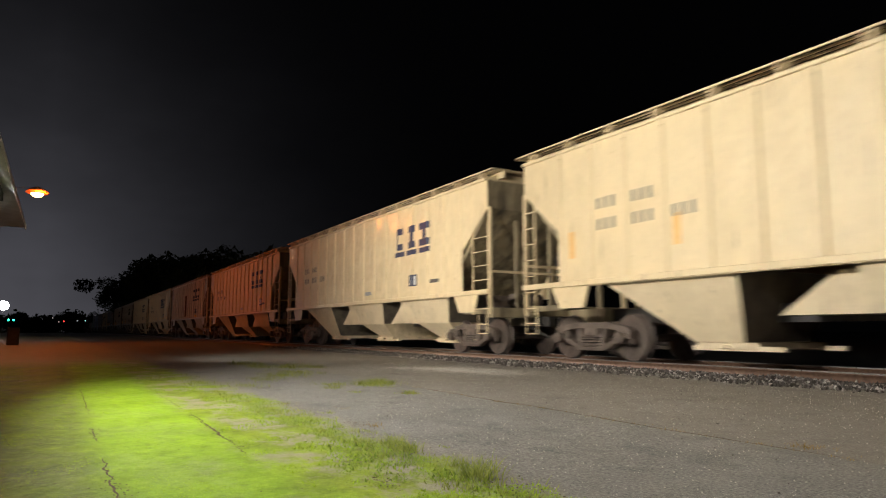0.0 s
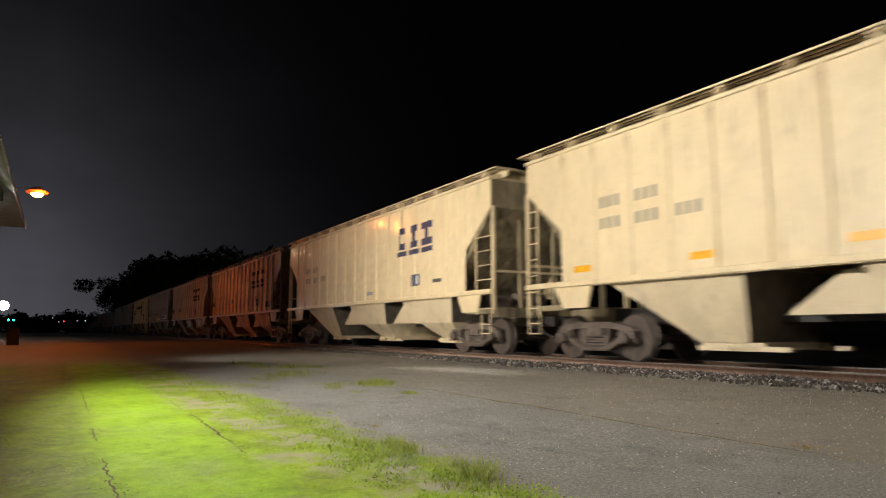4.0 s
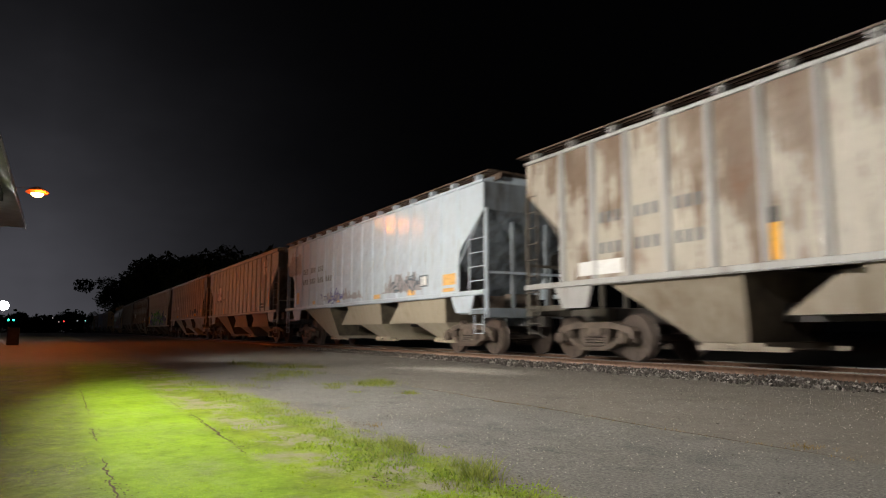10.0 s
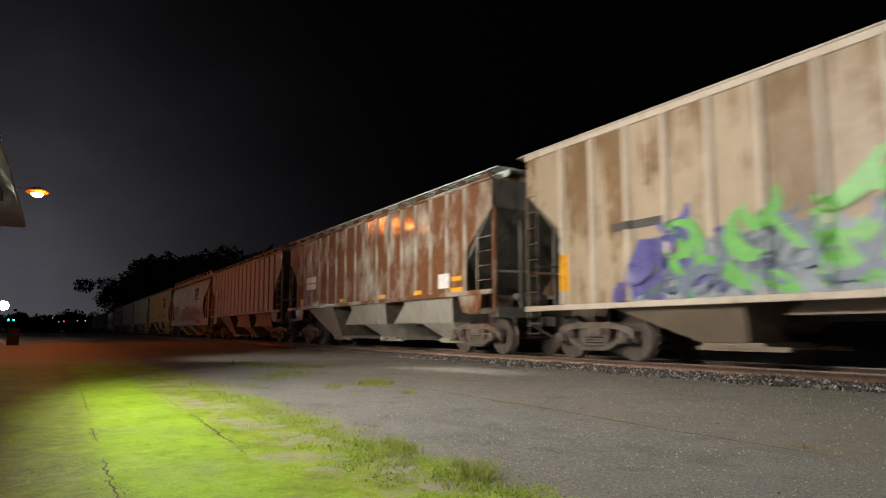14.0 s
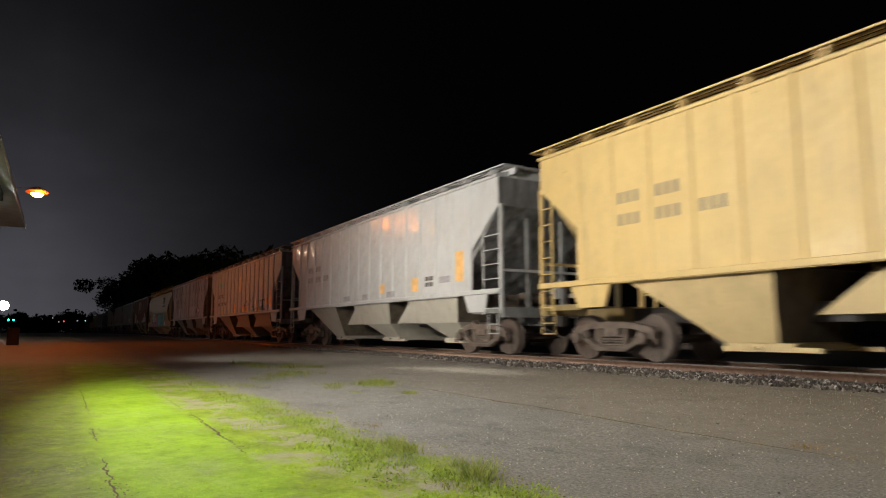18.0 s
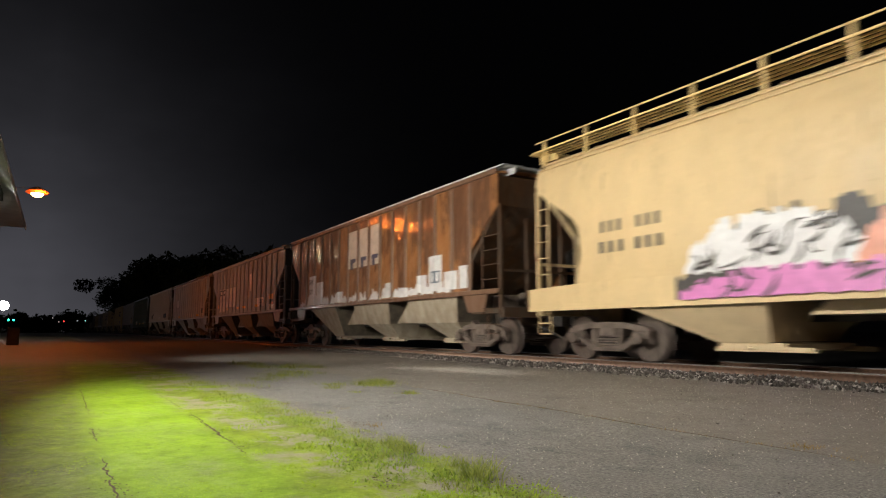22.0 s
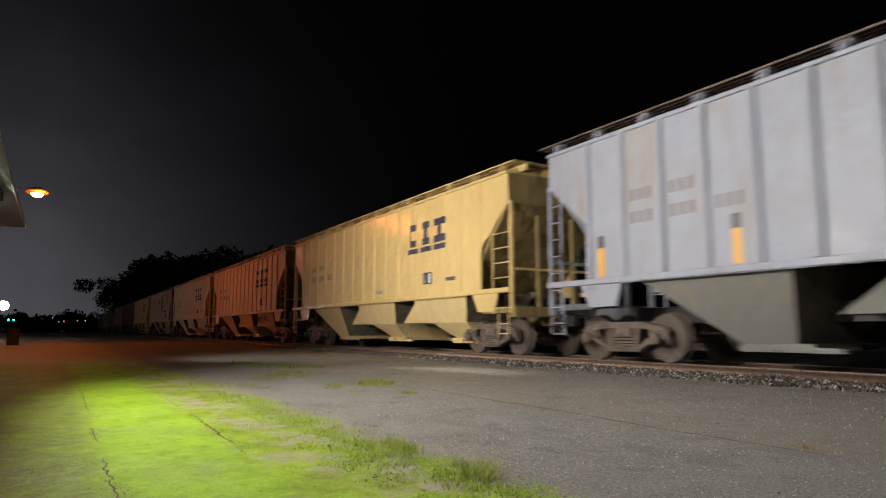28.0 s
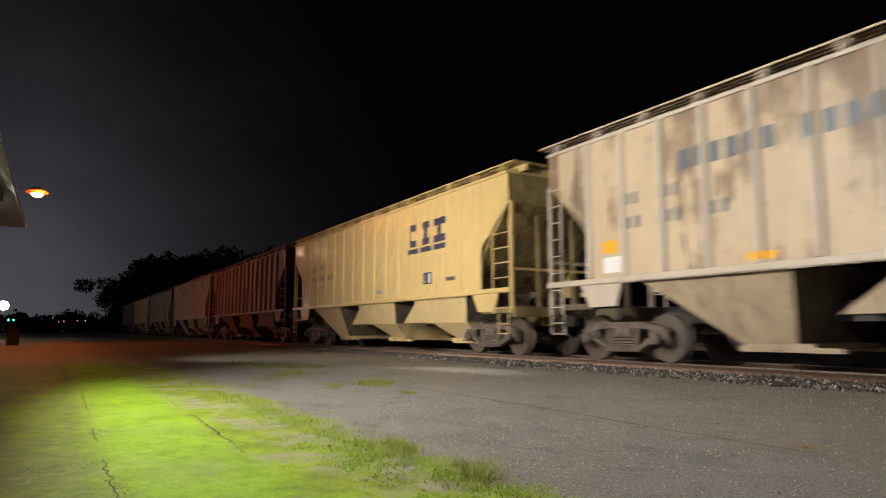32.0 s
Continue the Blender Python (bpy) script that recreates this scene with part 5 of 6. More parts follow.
def lettering(car, mat, x0, words, z, h, w=0.24, gap=0.36):
    """Words that are not spelt out: a plain bar for each sign."""
    x = x0
    for n in words:
        for i in range(n):
            plate("letter_bar", car, mat, x, z, w * 0.78, h)
            x += gap
        x += gap


def emblem_frame(car, mat, x0, x1, z0, z1, line=0.09):
    plate("emblem_bar", car, mat, (x0 + x1) / 2, z1, x1 - x0, line)
    plate("emblem_bar", car, mat, (x0 + x1) / 2, z0, x1 - x0, line)
    for x in (x0 - 0.03, x1 + 0.03):
        plate("emblem_bar", car, mat, x, (z0 + z1) / 2, line * 0.8, z1 - z0 - 0.1)
    for z, w in ((z1 - 0.45, 1.5), (z1 - 0.62, 1.5), (z0 + 0.55, 1.4), (z0 + 0.40, 1.4)):
        plate("emblem_bar", car, GREY_TAG, (x0 + x1) / 2, z, w, 0.09)


def decorate(i, car):
    """What sets each car apart: marks, strips, patches and graffiti."""
    if i in (1, 2, 3, 4, 5, 6, 7, 18, 29, 30, 31, 33):
        railroad_mark(car, NAVY if i not in (6, 7) else BLACK, 4.1 if i != 4 else 3.3)
        data_box(car, 5.0 if i == 2 else 4.2)
        if i != 3:
            stencils(car, FADED)
    if i in (0, 16, 19, 21, 26, 28, 37):
        stencils(car, FADED)
    if i == 0:
        for x in (-6.6, -3.9, 0.9):
            plate("patch", car, ORANGE, x, 2.35, 0.16, 0.55)
        patch(car, "tag", SALMON, 2.2, 3.0, 2.5, 2.75, 3, 0.05)
    elif i == 3:
        stencils(car, GREY_TAG)
        for x, z, w, h in ((6.46, 1.84, 0.62, 0.13), (6.46, 2.02, 0.62, 0.1), (4.25, 1.73, 0.42, 0.11), (0.0, 1.76, 0.42, 0.11), (-6.5, 1.83, 0.4, 0.2)):
            plate("reflector", car, YELLOW, x, z, w, h, "yellow reflective strip")
        plate("patch", car, plain("rust_panel", (0.13, 0.05, 0.03), 0.8), -0.42, 2.6, 0.5, 1.7, "rust-brown panel", -0.003)
    elif i == 4:
        reflectors(car, (4.25, 1.8, -0.9, -3.5, -6.4), z=1.84)
        plate("reflector", car, YELLOW, 6.46, 1.88, 0.66, 0.26, "yellow reflective strip")
    elif i == 6:
        reflectors(car, (6.76, 3.71, 1.15, -1.4, -3.1, -6.9), True)
        plate("data_panel", car, NAVY, 6.3, 1.93, 0.5, 0.3)
    elif i == 7:
        reflectors(car, (6.76, 1.15, -1.45, -3.15, -4.75, -6.94), True)
        plate("reflector", car, YELLOW, -0.3, 1.75, 0.4, 0.12, "yellow reflective strip")
        plate("data_panel", car, GREY_TAG, 4.14, 2.0, 0.55, 0.45)
        bay_spray(car, ICE, swirls(141, 20, (-0.4, 0.9), (-0.62, -0.22), (0.3, 0.8), (0.08, 0.2)) + swirls(142, 12, (3.5, 4.6), (-0.62, -0.2), (0.3, 0.7), (0.08, 0.2)), 1, "pale blue spray paint on the hopper bays")
        bay_spray(car, WHITE, swirls(143, 16, (0.2, 1.5), (-0.5, -0.12), (0.2, 0.5), (0.04, 0.10)) + swirls(144, 26, (3.9, 5.8), (-0.6, -0.12), (0.3, 0.8), (0.06, 0.16)), 2, "white spray paint on the hopper bays", 0.024)
    elif i == 8:
        reflectors(car, (6.83, 4.63, 2.3, -0.46, -3.25, -5.1, -6.95), True)
        for x in (4.1, 5.15, 6.35):
            plate("data_panel", car, WHITE, x, 1.95, 0.6, 0.35)
            plate("data_panel", car, SLATE, x, 1.98, 0.48, 0.2, "", -0.009)
        for x in (-5.56, -4.63, -3.71, -2.78):
            plate("patch", car, BEIGE_PAINT, x, 2.9, 0.76, 1.15, "beige repainted panel", -0.003)
        stencils(car, SLATE, -5.55, 3.15, ((0.0, 3, 0.6), (-0.5, 4, 0.6)))
        patch(car, "tag", WHITE, -0.2, 2.4, 1.66, 1.95, 8, 0.1)
    elif i in (9, 32):
        x0 = -3.9 if i == 9 else -4.6
        lettering(car, STENCIL if i == 9 else SLATE, x0, (6, 5, 6), 3.52, 0.34, 0.25, 0.315)
        emblem_frame(car, SLATE, 2.4, 4.45, 2.5, 4.08)
        plate("data_panel", car, SLATE, 5.0, 2.27, 0.55, 0.8)
        plate("data_line", car, WHITE, 5.0, 2.27, 0.55, 0.05, "", -0.009)
        if i == 9:
            for k, x in enumerate((-6.2, -5.3, -4.4)):
                plate("patch", car, WHITE, x, 2.95 + 0.06 * k, 0.8, 0.75, "bright white repainted patch")
                for d in (-0.24, 0.0, 0.24):
                    plate("stencil_bar", car, STENCIL, x + d, 3.1 + 0.06 * k, 0.11, 0.2, "", -0.009)
                    plate("stencil_bar", car, STENCIL, x + d, 2.76 + 0.06 * k, 0.13, 0.2, "", -0.009)
            plate("patch", car, WHITE, -3.55, 3.32, 0.4, 0.4)
            reflectors(car, (-6.9, -4.63, 1.94), True)
            plate("stencil_bar", car, GREY_TAG, -0.8, 2.0, 0.6, 0.25)
            plate("stencil_bar", car, GREY_TAG, 1.5, 2.15, 0.5, 0.4)
        else:
            stencils(car, SLATE, -5.9, 2.95, ((0.2, 2, 0.5), (-0.25, 3, 0.6)))
            for x, z, w, h in ((6.5, 2.23, 0.6, 0.22), (3.5, 1.72, 0.5, 0.12), (0.1, 1.72, 0.5, 0.12), (-3.24, 1.73, 0.5, 0.12), (-6.42, 2.2, 0.4, 0.24)):
                plate("reflector", car, YELLOW, x, z, w, h, "yellow reflective strip")
            plate("data_panel", car, SLATE, 0.94, 2.1, 0.4, 0.4)
            plate("patch", car, WHITE, -6.35, 1.85, 0.5, 0.3)
            plate("patch", car, TAN, 6.0, 3.7, 0.7, 1.1, "", -0.003)
    elif i == 10:
        reflectors(car, (6.84, 4.63, 2.26, -0.13, -2.18), True)
        for x in (4.1, 6.3):
            plate("data_panel", car, WHITE, x, 1.93, 0.6, 0.3)
            plate("data_line", car, SLATE, x, 1.95, 0.5, 0.1, "", -0.009)
        plate("patch", car, WHITE, -5.9, 1.83, 1.2, 0.28)
        stencils(car, SLATE, -5.6, 2.6, ((0.3, 3, 0.6), (-0.3, 3, 0.6)))
    elif i == 11:
        for x, z, w, h in ((6.5, 1.98, 0.7, 0.3), (6.45, 1.7, 0.6, 0.1), (4.27, 1.74, 0.5, 0.18), (1.79, 1.72, 0.5, 0.14), (-1.66, 1.72, 0.45, 0.12), (-4.4, 1.75, 0.4, 0.14), (-6.6, 2.0, 0.35, 0.5)):
            plate("reflector", car, ORANGE, x, z, w, h, "orange-yellow patch")
        patch(car, "tag", GREY_TAG, 2.3, 4.9, 1.75, 2.25, 21, 0.15, -0.005, "grey sprayed tag")
        patch(car, "tag", GREY_TAG, -3.2, 0.6, 1.72, 2.0, 22, 0.16, -0.005, "grey sprayed tag")
        spray(car, "tag", PURPLE, swirls(5, 12, (-3.5, -1.2), (1.75, 2.1), (0.3, 0.7), (0.05, 0.12)), 5)
        spray(car, "tag", SLATE, swirls(6, 14, (2.4, 4.8), (1.8, 2.3), (0.3, 0.7), (0.04, 0.09)), 6)
        data_box(car, 5.05, 2.03, SLATE)
        stencils(car, STENCIL, -5.6, 2.9, ((0.3, 3, 0.6), (-0.15, 4, 0.65)))
        patch(car, "grime_patch", GREY_TAG, -8.0, -6.2, 3.0, 4.0, 23, 0.25, -0.004, "grey grime patch")
    elif i == 12:
        piece("round_emblem", mesh_of("round_emblem", lambda bm: disc(bm, (5.98, 0, 3.83), 0, ((-0.008, 0.42), (-0.003, 0.42)))), WHITE, car, pose(0, -1.55, 0), "round white emblem")
        plate("emblem_bar", car, GREY_TAG, 5.98, 3.83, 0.8, 0.04, "", -0.012)
        for k in range(2):
            for x in (5.35, 5.6, 5.85):
                plate("data_panel", car, STENCIL, x, 1.97 - 0.15 * k, 0.2, 0.1)
        plate("patch", car, ORANGE, 6.75, 2.2, 0.3, 0.8, "faded orange patch")
        plate("patch", car, ORANGE, 4.0, 1.85, 0.22, 0.5, "faded orange patch")
        plate("reflector", car, YELLOW, -6.35, 2.05, 0.14, 0.7)
        plate("reflector", car, YELLOW, -3.6, 1.85, 0.14, 0.4)
        stencils(car, STENCIL, -5.4, 3.0, ((0.0, 2, 0.5), (-0.4, 3, 0.5)))
        plate("patch", car, WHITE, -5.0, 2.95, 0.85, 0.8, "", -0.003)
    elif i == 13:
        reflectors(car, (4.21, 0.85, -0.88, -4.18), z=1.8)
        plate("reflector", car, ORANGE, 6.43, 2.08, 0.6, 0.22, "orange patch")
        plate("reflector", car, YELLOW, -6.44, 2.2, 0.4, 0.2)
        plate("data_panel", car, SLATE, 4.23, 2.1, 0.5, 0.3)
        for x in (-5.7, -4.8, -3.9):
            plate("patch", car, WHITE, x, 2.55, 0.4, 0.22)
        for x, z in ((2.4, 2.05), (3.4, 1.95), (5.2, 1.95)):
            plate("stencil_bar", car, GREY_TAG, x, z, 0.5, 0.35)
    elif i == 14:
        patch(car, "graffiti", MIST, -5.0, 6.0, 1.12, 2.15, 41, 0.10, -0.006, "misty blue-grey base of a graffiti piece")
        spray(car, "graffiti", PURPLE, swirls(32, 12, (-5.0, -2.6), (1.3, 2.5), (0.6, 1.2), (0.25, 0.5), (5, 60)) + swirls(36, 12, (3.0, 6.2), (1.3, 2.5), (0.5, 1.1), (0.2, 0.4), (5, 60)), 2, -0.010, "purple graffiti strokes")
        spray(car, "graffiti", SLATE, swirls(34, 34, (-4.4, 5.4), (1.25, 2.4), (0.5, 1.3), (0.10, 0.24), (15, 70)), 6, -0.022, "dark slate graffiti strokes")
        spray(car, "graffiti", LIME, swirls(31, 44, (-4.0, 4.8), (1.3, 2.75), (0.6, 1.5), (0.12, 0.34), (15, 65)), 1, -0.038, "lime green graffiti strokes")
        spray(car, "graffiti", BLUEGREY, swirls(33, 34, (-4.2, 5.2), (1.3, 2.3), (0.6, 1.3), (0.08, 0.2), (15, 65)), 3, -0.058, "blue-grey graffiti strokes")
        spray(car, "graffiti", PURPLE, [(-5.3, 1.25, 0.5, 0.4, 80, 0.3), (-4.75, 1.8, 0.9, 0.55, 70, 0.6), (-4.2, 2.0, 0.7, 0.35, 60, -0.8)], 4, -0.074)
        patch(car, "graffiti", GREY_TAG, 4.4, 6.4, 1.15, 2.1, 44, 0.2, -0.012)
        data_box(car, 6.2, 2.0, SLATE)
        plate("data_panel", car, SLATE, 4.4, 2.2, 0.5, 0.3)
        plate("stencil_bar", car, STENCIL, -4.9, 2.55, 1.3, 0.16)
        plate("reflector", car, YELLOW, -6.9, 1.8, 0.16, 0.75)
    elif i == 15:
        for x, z, w, h in ((6.5, 1.98, 0.5, 0.12), (6.5, 1.68, 0.6, 0.12), (4.3, 1.71, 0.5, 0.12), (1.82, 1.7, 0.5, 0.12), (-1.7, 1.72, 0.5, 0.12), (-6.39, 1.8, 0.3, 0.3), (-4.4, 1.72, 0.3, 0.12)):
            plate("reflector", car, YELLOW, x, z, w, h, "yellow reflective strip")
        for x in (-5.55, -4.9):
            for z in (2.42, 2.7):
                plate("patch", car, WHITE, x, z, 0.55, 0.24)
        plate("patch", car, WHITE, 5.83, 1.95, 0.6, 0.4, "pale pink patch")
    elif i == 17:
        plate("mark", car, BLACK, 4.15, 3.70, 1.65, 0.20, "black block mark")
        for k in range(5):
            plate("mark", car, BLACK, 3.5 + k * 0.33, 3.42, 0.14, 0.42)
        plate("mark", car, BLACK, 3.75, 3.25, 0.75, 0.16)
        plate("mark", car, BLACK, 4.15, 3.0, 1.7, 0.13)
        patch(car, "graffiti", PALE_PATCH, -3.3, 4.0, 1.1, 1.7, 51, 0.2, -0.004, "scuffed sprayed area")
        spray(car, "graffiti", RED, swirls(52, 34, (-2.9, 4.2), (1.5, 2.5), (0.4, 1.0), (0.14, 0.34)), 1, -0.008, "red graffiti strokes")
        spray(car, "graffiti", TAN, swirls(53, 46, (-2.6, 3.4), (1.45, 2.15), (0.6, 1.3), (0.12, 0.3), (3, 35)), 2, -0.011)
        spray(car, "graffiti", PINK, swirls(54, 20, (-3.2, 4.0), (1.15, 2.2), (0.3, 0.9), (0.06, 0.16)), 3, -0.014)
        spray(car, "graffiti", STENCIL, swirls(55, 44, (-3.0, 4.0), (1.1, 2.4), (0.25, 0.6), (0.015, 0.04)), 4, -0.017)
        patch(car, "graffiti", RED, 4.6, 5.3, 1.75, 2.2, 56, 0.1, -0.008, "red sprayed blot")
        patch(car, "graffiti", RED, 4.0, 6.2, 1.15, 1.45, 57, 0.08, -0.008)
        for x in (3.75, 5.95):
            spray(car, "graffiti", GREY_TAG, [(x + 0.28 * cos(a), 2.1 + 0.28 * sin(a), 0.42, 0.13, math.degrees(a) + 90, 0.9) for a in (0, 1.05, 2.1, 3.14, 4.2, 5.25)], 5, -0.01, "dark sprayed ring")
        plate("patch", car, ORANGE, 6.5, 2.4, 0.3, 1.0)
        stencils(car, STENCIL, -5.9, 2.75, ((-0.05, 2, 0.6), (-0.45, 2, 0.7)))
    elif i == 18:
        spray(car, "tag", SLATE, swirls(61, 14, (-0.3, 1.6), (2.0, 2.4), (0.3, 0.6), (0.04, 0.08)), 1)
    elif i == 19:
        plate("patch", car, ORANGE, 6.4, 2.3, 0.4, 0.8, "faded orange patch")
        plate("patch", car, ORANGE, 3.9, 1.95, 0.5, 0.4, "faded orange patch")
        plate("patch", car, ORANGE, 1.6, 1.95, 0.3, 0.3)
        for k in range(2):
            for x in (4.6, 4.85):
                plate("data_panel", car, STENCIL, x, 2.08 - 0.17 * k, 0.2, 0.12)
        for x in (5.6, 2.2, 0.2, -1.5):
            plate("stencil_bar", car, GREY_TAG, x, 2.0 if x > 5 else 1.75, 0.6, 0.18)
    elif i == 20:
        patch(car, "patch", ORANGE, 6.3, 7.0, 1.75, 2.65, 71, 0.1, -0.005, "orange repaint patch")
        for x, z, w, h in ((5.9, 2.1, 0.6, 0.25), (3.75, 1.9, 0.25, 0.6), (4.36, 1.72, 0.5, 0.2), (-1.2, 1.95, 0.25, 0.6), (1.63, 1.8, 0.4, 0.35), (-4.5, 1.75, 0.4, 0.2), (-6.6, 2.0, 0.3, 0.4), (0.9, 1.85, 0.3, 0.3)):
            plate("patch", car, ORANGE, x, z, w, h, "orange repaint patch")
        plate("patch", car, plain("cream_patch", (0.75, 0.66, 0.48), 0.45), 0.05, 3.3, 0.6, 0.9, "cream repaint patch")
        patch(car, "tag", CYAN, -5.3, -4.4, 3.3, 3.7, 72, 0.15, -0.005, "pale teal sprayed blot")
        data_box(car, 5.17, 2.06, SLATE)
        stencils(car, STENCIL, -5.6, 2.9, ((0.0, 2, 0.6), (-0.5, 3, 0.6)))
        spray(car, "tag", SLATE, swirls(73, 20, (1.2, 4.8), (1.75, 2.4), (0.2, 0.5), (0.04, 0.08)), 1)
        patch(car, "tag", SLATE, 4.5, 5.6, 1.64, 1.85, 74, 0.08, -0.006)
    elif i == 21:
        for x in (7.7, 3.35, -0.1, -3.5, -6.9):
            plate("reflector", car, YELLOW, x, 4.36, 0.8 if x > 6 else 0.55, 0.12, "yellow strip along the top")
        reflectors(car, (6.78, 4.65, 1.0, -1.6, -4.75, -6.96), True, 1.9)
        data_box(car, 5.05, 2.09, SLATE)
        plate("data_panel", car, SLATE, 4.1, 2.09, 0.45, 0.34)
        for x in (1.6, 2.4, 3.2, -2.4, -4.0):
            plate("patch", car, PALE_PATCH, x, 2.1, 0.7, 0.75, "pale primer patch", -0.003)
    elif i == 22:
        plate("mark", car, BLACK, 4.2, 3.78, 1.6, 0.16, "black block mark")
        for k in range(5):
            plate("mark", car, BLACK, 3.55 + k * 0.33, 3.5, 0.13, 0.42)
        plate("mark", car, BLACK, 3.8, 3.33, 0.8, 0.13)
        plate("mark", car, BLACK, 4.15, 3.02, 1.75, 0.13)
        patch(car, "graffiti", STENCIL, -4.4, 4.7, 1.12, 2.30, 81, 0.16, -0.003)
        patch(car, "graffiti", WHITE, -4.2, -1.2, 1.5, 2.28, 82, 0.14, -0.006, "white graffiti letters")
        patch(car, "graffiti", SALMON, -1.4, 0.2, 1.4, 2.1, 83, 0.12, -0.009)
        patch(car, "graffiti", PINK, -4.3, 0.1, 1.1, 1.5, 84, 0.08, -0.012, "pink graffiti band")
        patch(car, "graffiti", CYAN, 0.0, 2.7, 1.15, 2.25, 85, 0.14, -0.015, "cyan graffiti letters")
        patch(car, "graffiti", TEAL, 2.2, 4.5, 1.12, 2.3, 86, 0.12, -0.018, "teal graffiti letters")
        patch(car, "graffiti", SALMON, 4.3, 7.2, 1.1, 1.55, 87, 0.05, -0.006, "salmon sprayed band")
        patch(car, "graffiti", ORANGE, 4.1, 4.8, 1.5, 2.2, 88, 0.1, -0.021)
        patch(car, "graffiti", WHITE, 4.7, 5.8, 1.15, 1.5, 89, 0.06, -0.012)
        spray(car, "graffiti", STENCIL, swirls(90, 36, (-4.1, -0.2), (1.2, 2.2), (0.25, 0.6), (0.03, 0.07)), 1, -0.024)
        spray(car, "graffiti", TEAL, swirls(91, 20, (0.1, 2.6), (1.2, 2.2), (0.4, 0.9), (0.07, 0.16)), 2, -0.024)
        spray(car, "graffiti", CYAN, swirls(92, 18, (0.6, 4.3), (1.2, 2.2), (0.3, 0.8), (0.06, 0.13)), 3, -0.027)
        spray(car, "graffiti", STENCIL, swirls(93, 26, (0.2, 4.4), (1.2, 2.3), (0.2, 0.6), (0.02, 0.06)), 4, -0.030)
        data_box(car, 5.0, 1.95, SLATE)
        plate("patch", car, ORANGE, 6.55, 2.5, 0.25, 1.0)
        stencils(car, STENCIL, -5.9, 2.75, ((-0.05, 2, 0.6), (-0.45, 2, 0.7)))
    elif i == 23:
        for x, w in ((-0.95, 0.75), (0.0, 0.75), (0.95, 0.75)):
            plate("patch", car, BEIGE_PAINT, x, 3.5, w, 1.35, "pale unrusted panel", -0.003)
            plate("mark", car, NAVY, x, 3.1, 0.5, 0.14)
            plate("mark", car, NAVY, x - 0.1, 2.92, 0.22, 0.25)
        for x, z, w, h in ((5.1, 2.2, 0.75, 1.0), (5.95, 1.95, 0.7, 0.5), (-5.3, 2.25, 0.82, 1.2), (-4.4, 2.1, 0.8, 0.9), (2.05, 1.9, 0.5, 0.45), (4.3, 1.95, 0.6, 0.5), (-2.2, 1.85, 0.6, 0.4), (3.1, 1.75, 0.7, 0.3), (6.6, 2.0, 0.4, 0.6)):
            plate("patch", car, PALE_PATCH, x, z, w, h, "pale repainted patch", -0.003)
        for k in range(14):
            patch(car, "patch", PALE_PATCH, -6.9 + k * 0.9267 + 0.03, -6.1 + k * 0.9267, 1.62, 1.85 + 0.28 * abs(noise.noise((k * 1.3, 2, 0))), 130 + k, 0.12, -0.0025, "pale chalky lower edge of a rusty sheet")
        data_box(car, 5.1, 2.1, SLATE)
        stencils(car, STENCIL, -5.5, 2.6, ((0.1, 1, 0.5), (-0.3, 1, 0.5)))
    elif i == 24:
        plate("patch", car, ORANGE, 6.12, 2.3, 0.75, 0.24, "orange strip")
        plate("patch", car, SLATE, 6.1, 2.05, 0.75, 0.2)
        plate("patch", car, SALMON, 6.3, 1.97, 0.35, 0.12, "", -0.009)
        plate("patch", car, WHITE, 6.1, 1.8, 0.75, 0.2)
        for x in (3.35, 4.3):
            plate("patch", car, WHITE, x, 2.1, 0.75, 0.45)
        data_box(car, 4.3, 2.05, SLATE)
        reflectors(car, (3.35, 0.75, -0.9, -3.6), z=1.93)
        plate("reflector", car, YELLOW, -6.2, 2.15, 0.45, 0.22)
        plate("patch", car, WHITE, 2.05, 3.45, 0.55, 0.55)
        plate("patch", car, WHITE, 2.0, 3.0, 0.25, 0.4)
        for k in range(5):
            plate("patch", car, PALE_PATCH, -5.56 + 0.9267 * k, 2.5 if k < 2 else 2.62, 0.77, 1.42 if k < 2 else 1.15, "pale beige repainted panel", -0.003)
        stencils(car, GREY_TAG, -5.56, 2.6, ((0.0, 3, 0.6),))
        for x in (-5.56, -4.63):
            plate("stencil_bar", car, BLACK, x, 3.0, 0.7, 0.35)
            plate("data_line", car, WHITE, x + 0.05, 3.0, 0.34, 0.18, "", -0.009)
    elif i == 25:
        reflectors(car, (4.35, 1.92, -1.63, -4.2, -6.5), z=1.76)
        plate("reflector", car, ORANGE, 6.61, 1.93, 0.6, 0.3)
        data_box(car, 5.89, 2.07, SLATE)
        plate("patch", car, WHITE, -5.3, 2.9, 0.75, 0.6)
        stencils(car, STENCIL, -5.6, 3.0, ((0.1, 2, 0.4), (-0.25, 2, 0.5)))
    elif i == 26:
        for x in (4.2, 5.04):
            plate("data_panel", car, SLATE, x, 2.08, 0.42, 0.4)
        plate("data_panel", car, BLACK, -5.0, 2.08, 0.4, 0.4)
        for x in (-4.2, -3.5):
            plate("stencil_bar", car, BLACK, x, 2.31, 0.3, 0.1)
        patch(car, "tag", WHITE, 0.5, 1.3, 1.85, 2.05, 95, 0.06)
    elif i == 28:
        reflectors(car, (6.95, 4.05, 1.57, -1.17, -3.64, -6.65), True)
        for x in (3.6, 4.5):
            plate("data_panel", car, SLATE, x, 1.99, 0.4, 0.36)
        patch(car, "tag", WHITE, 5.5, 6.4, 1.75, 2.15, 96, 0.1)
    elif i == 30:
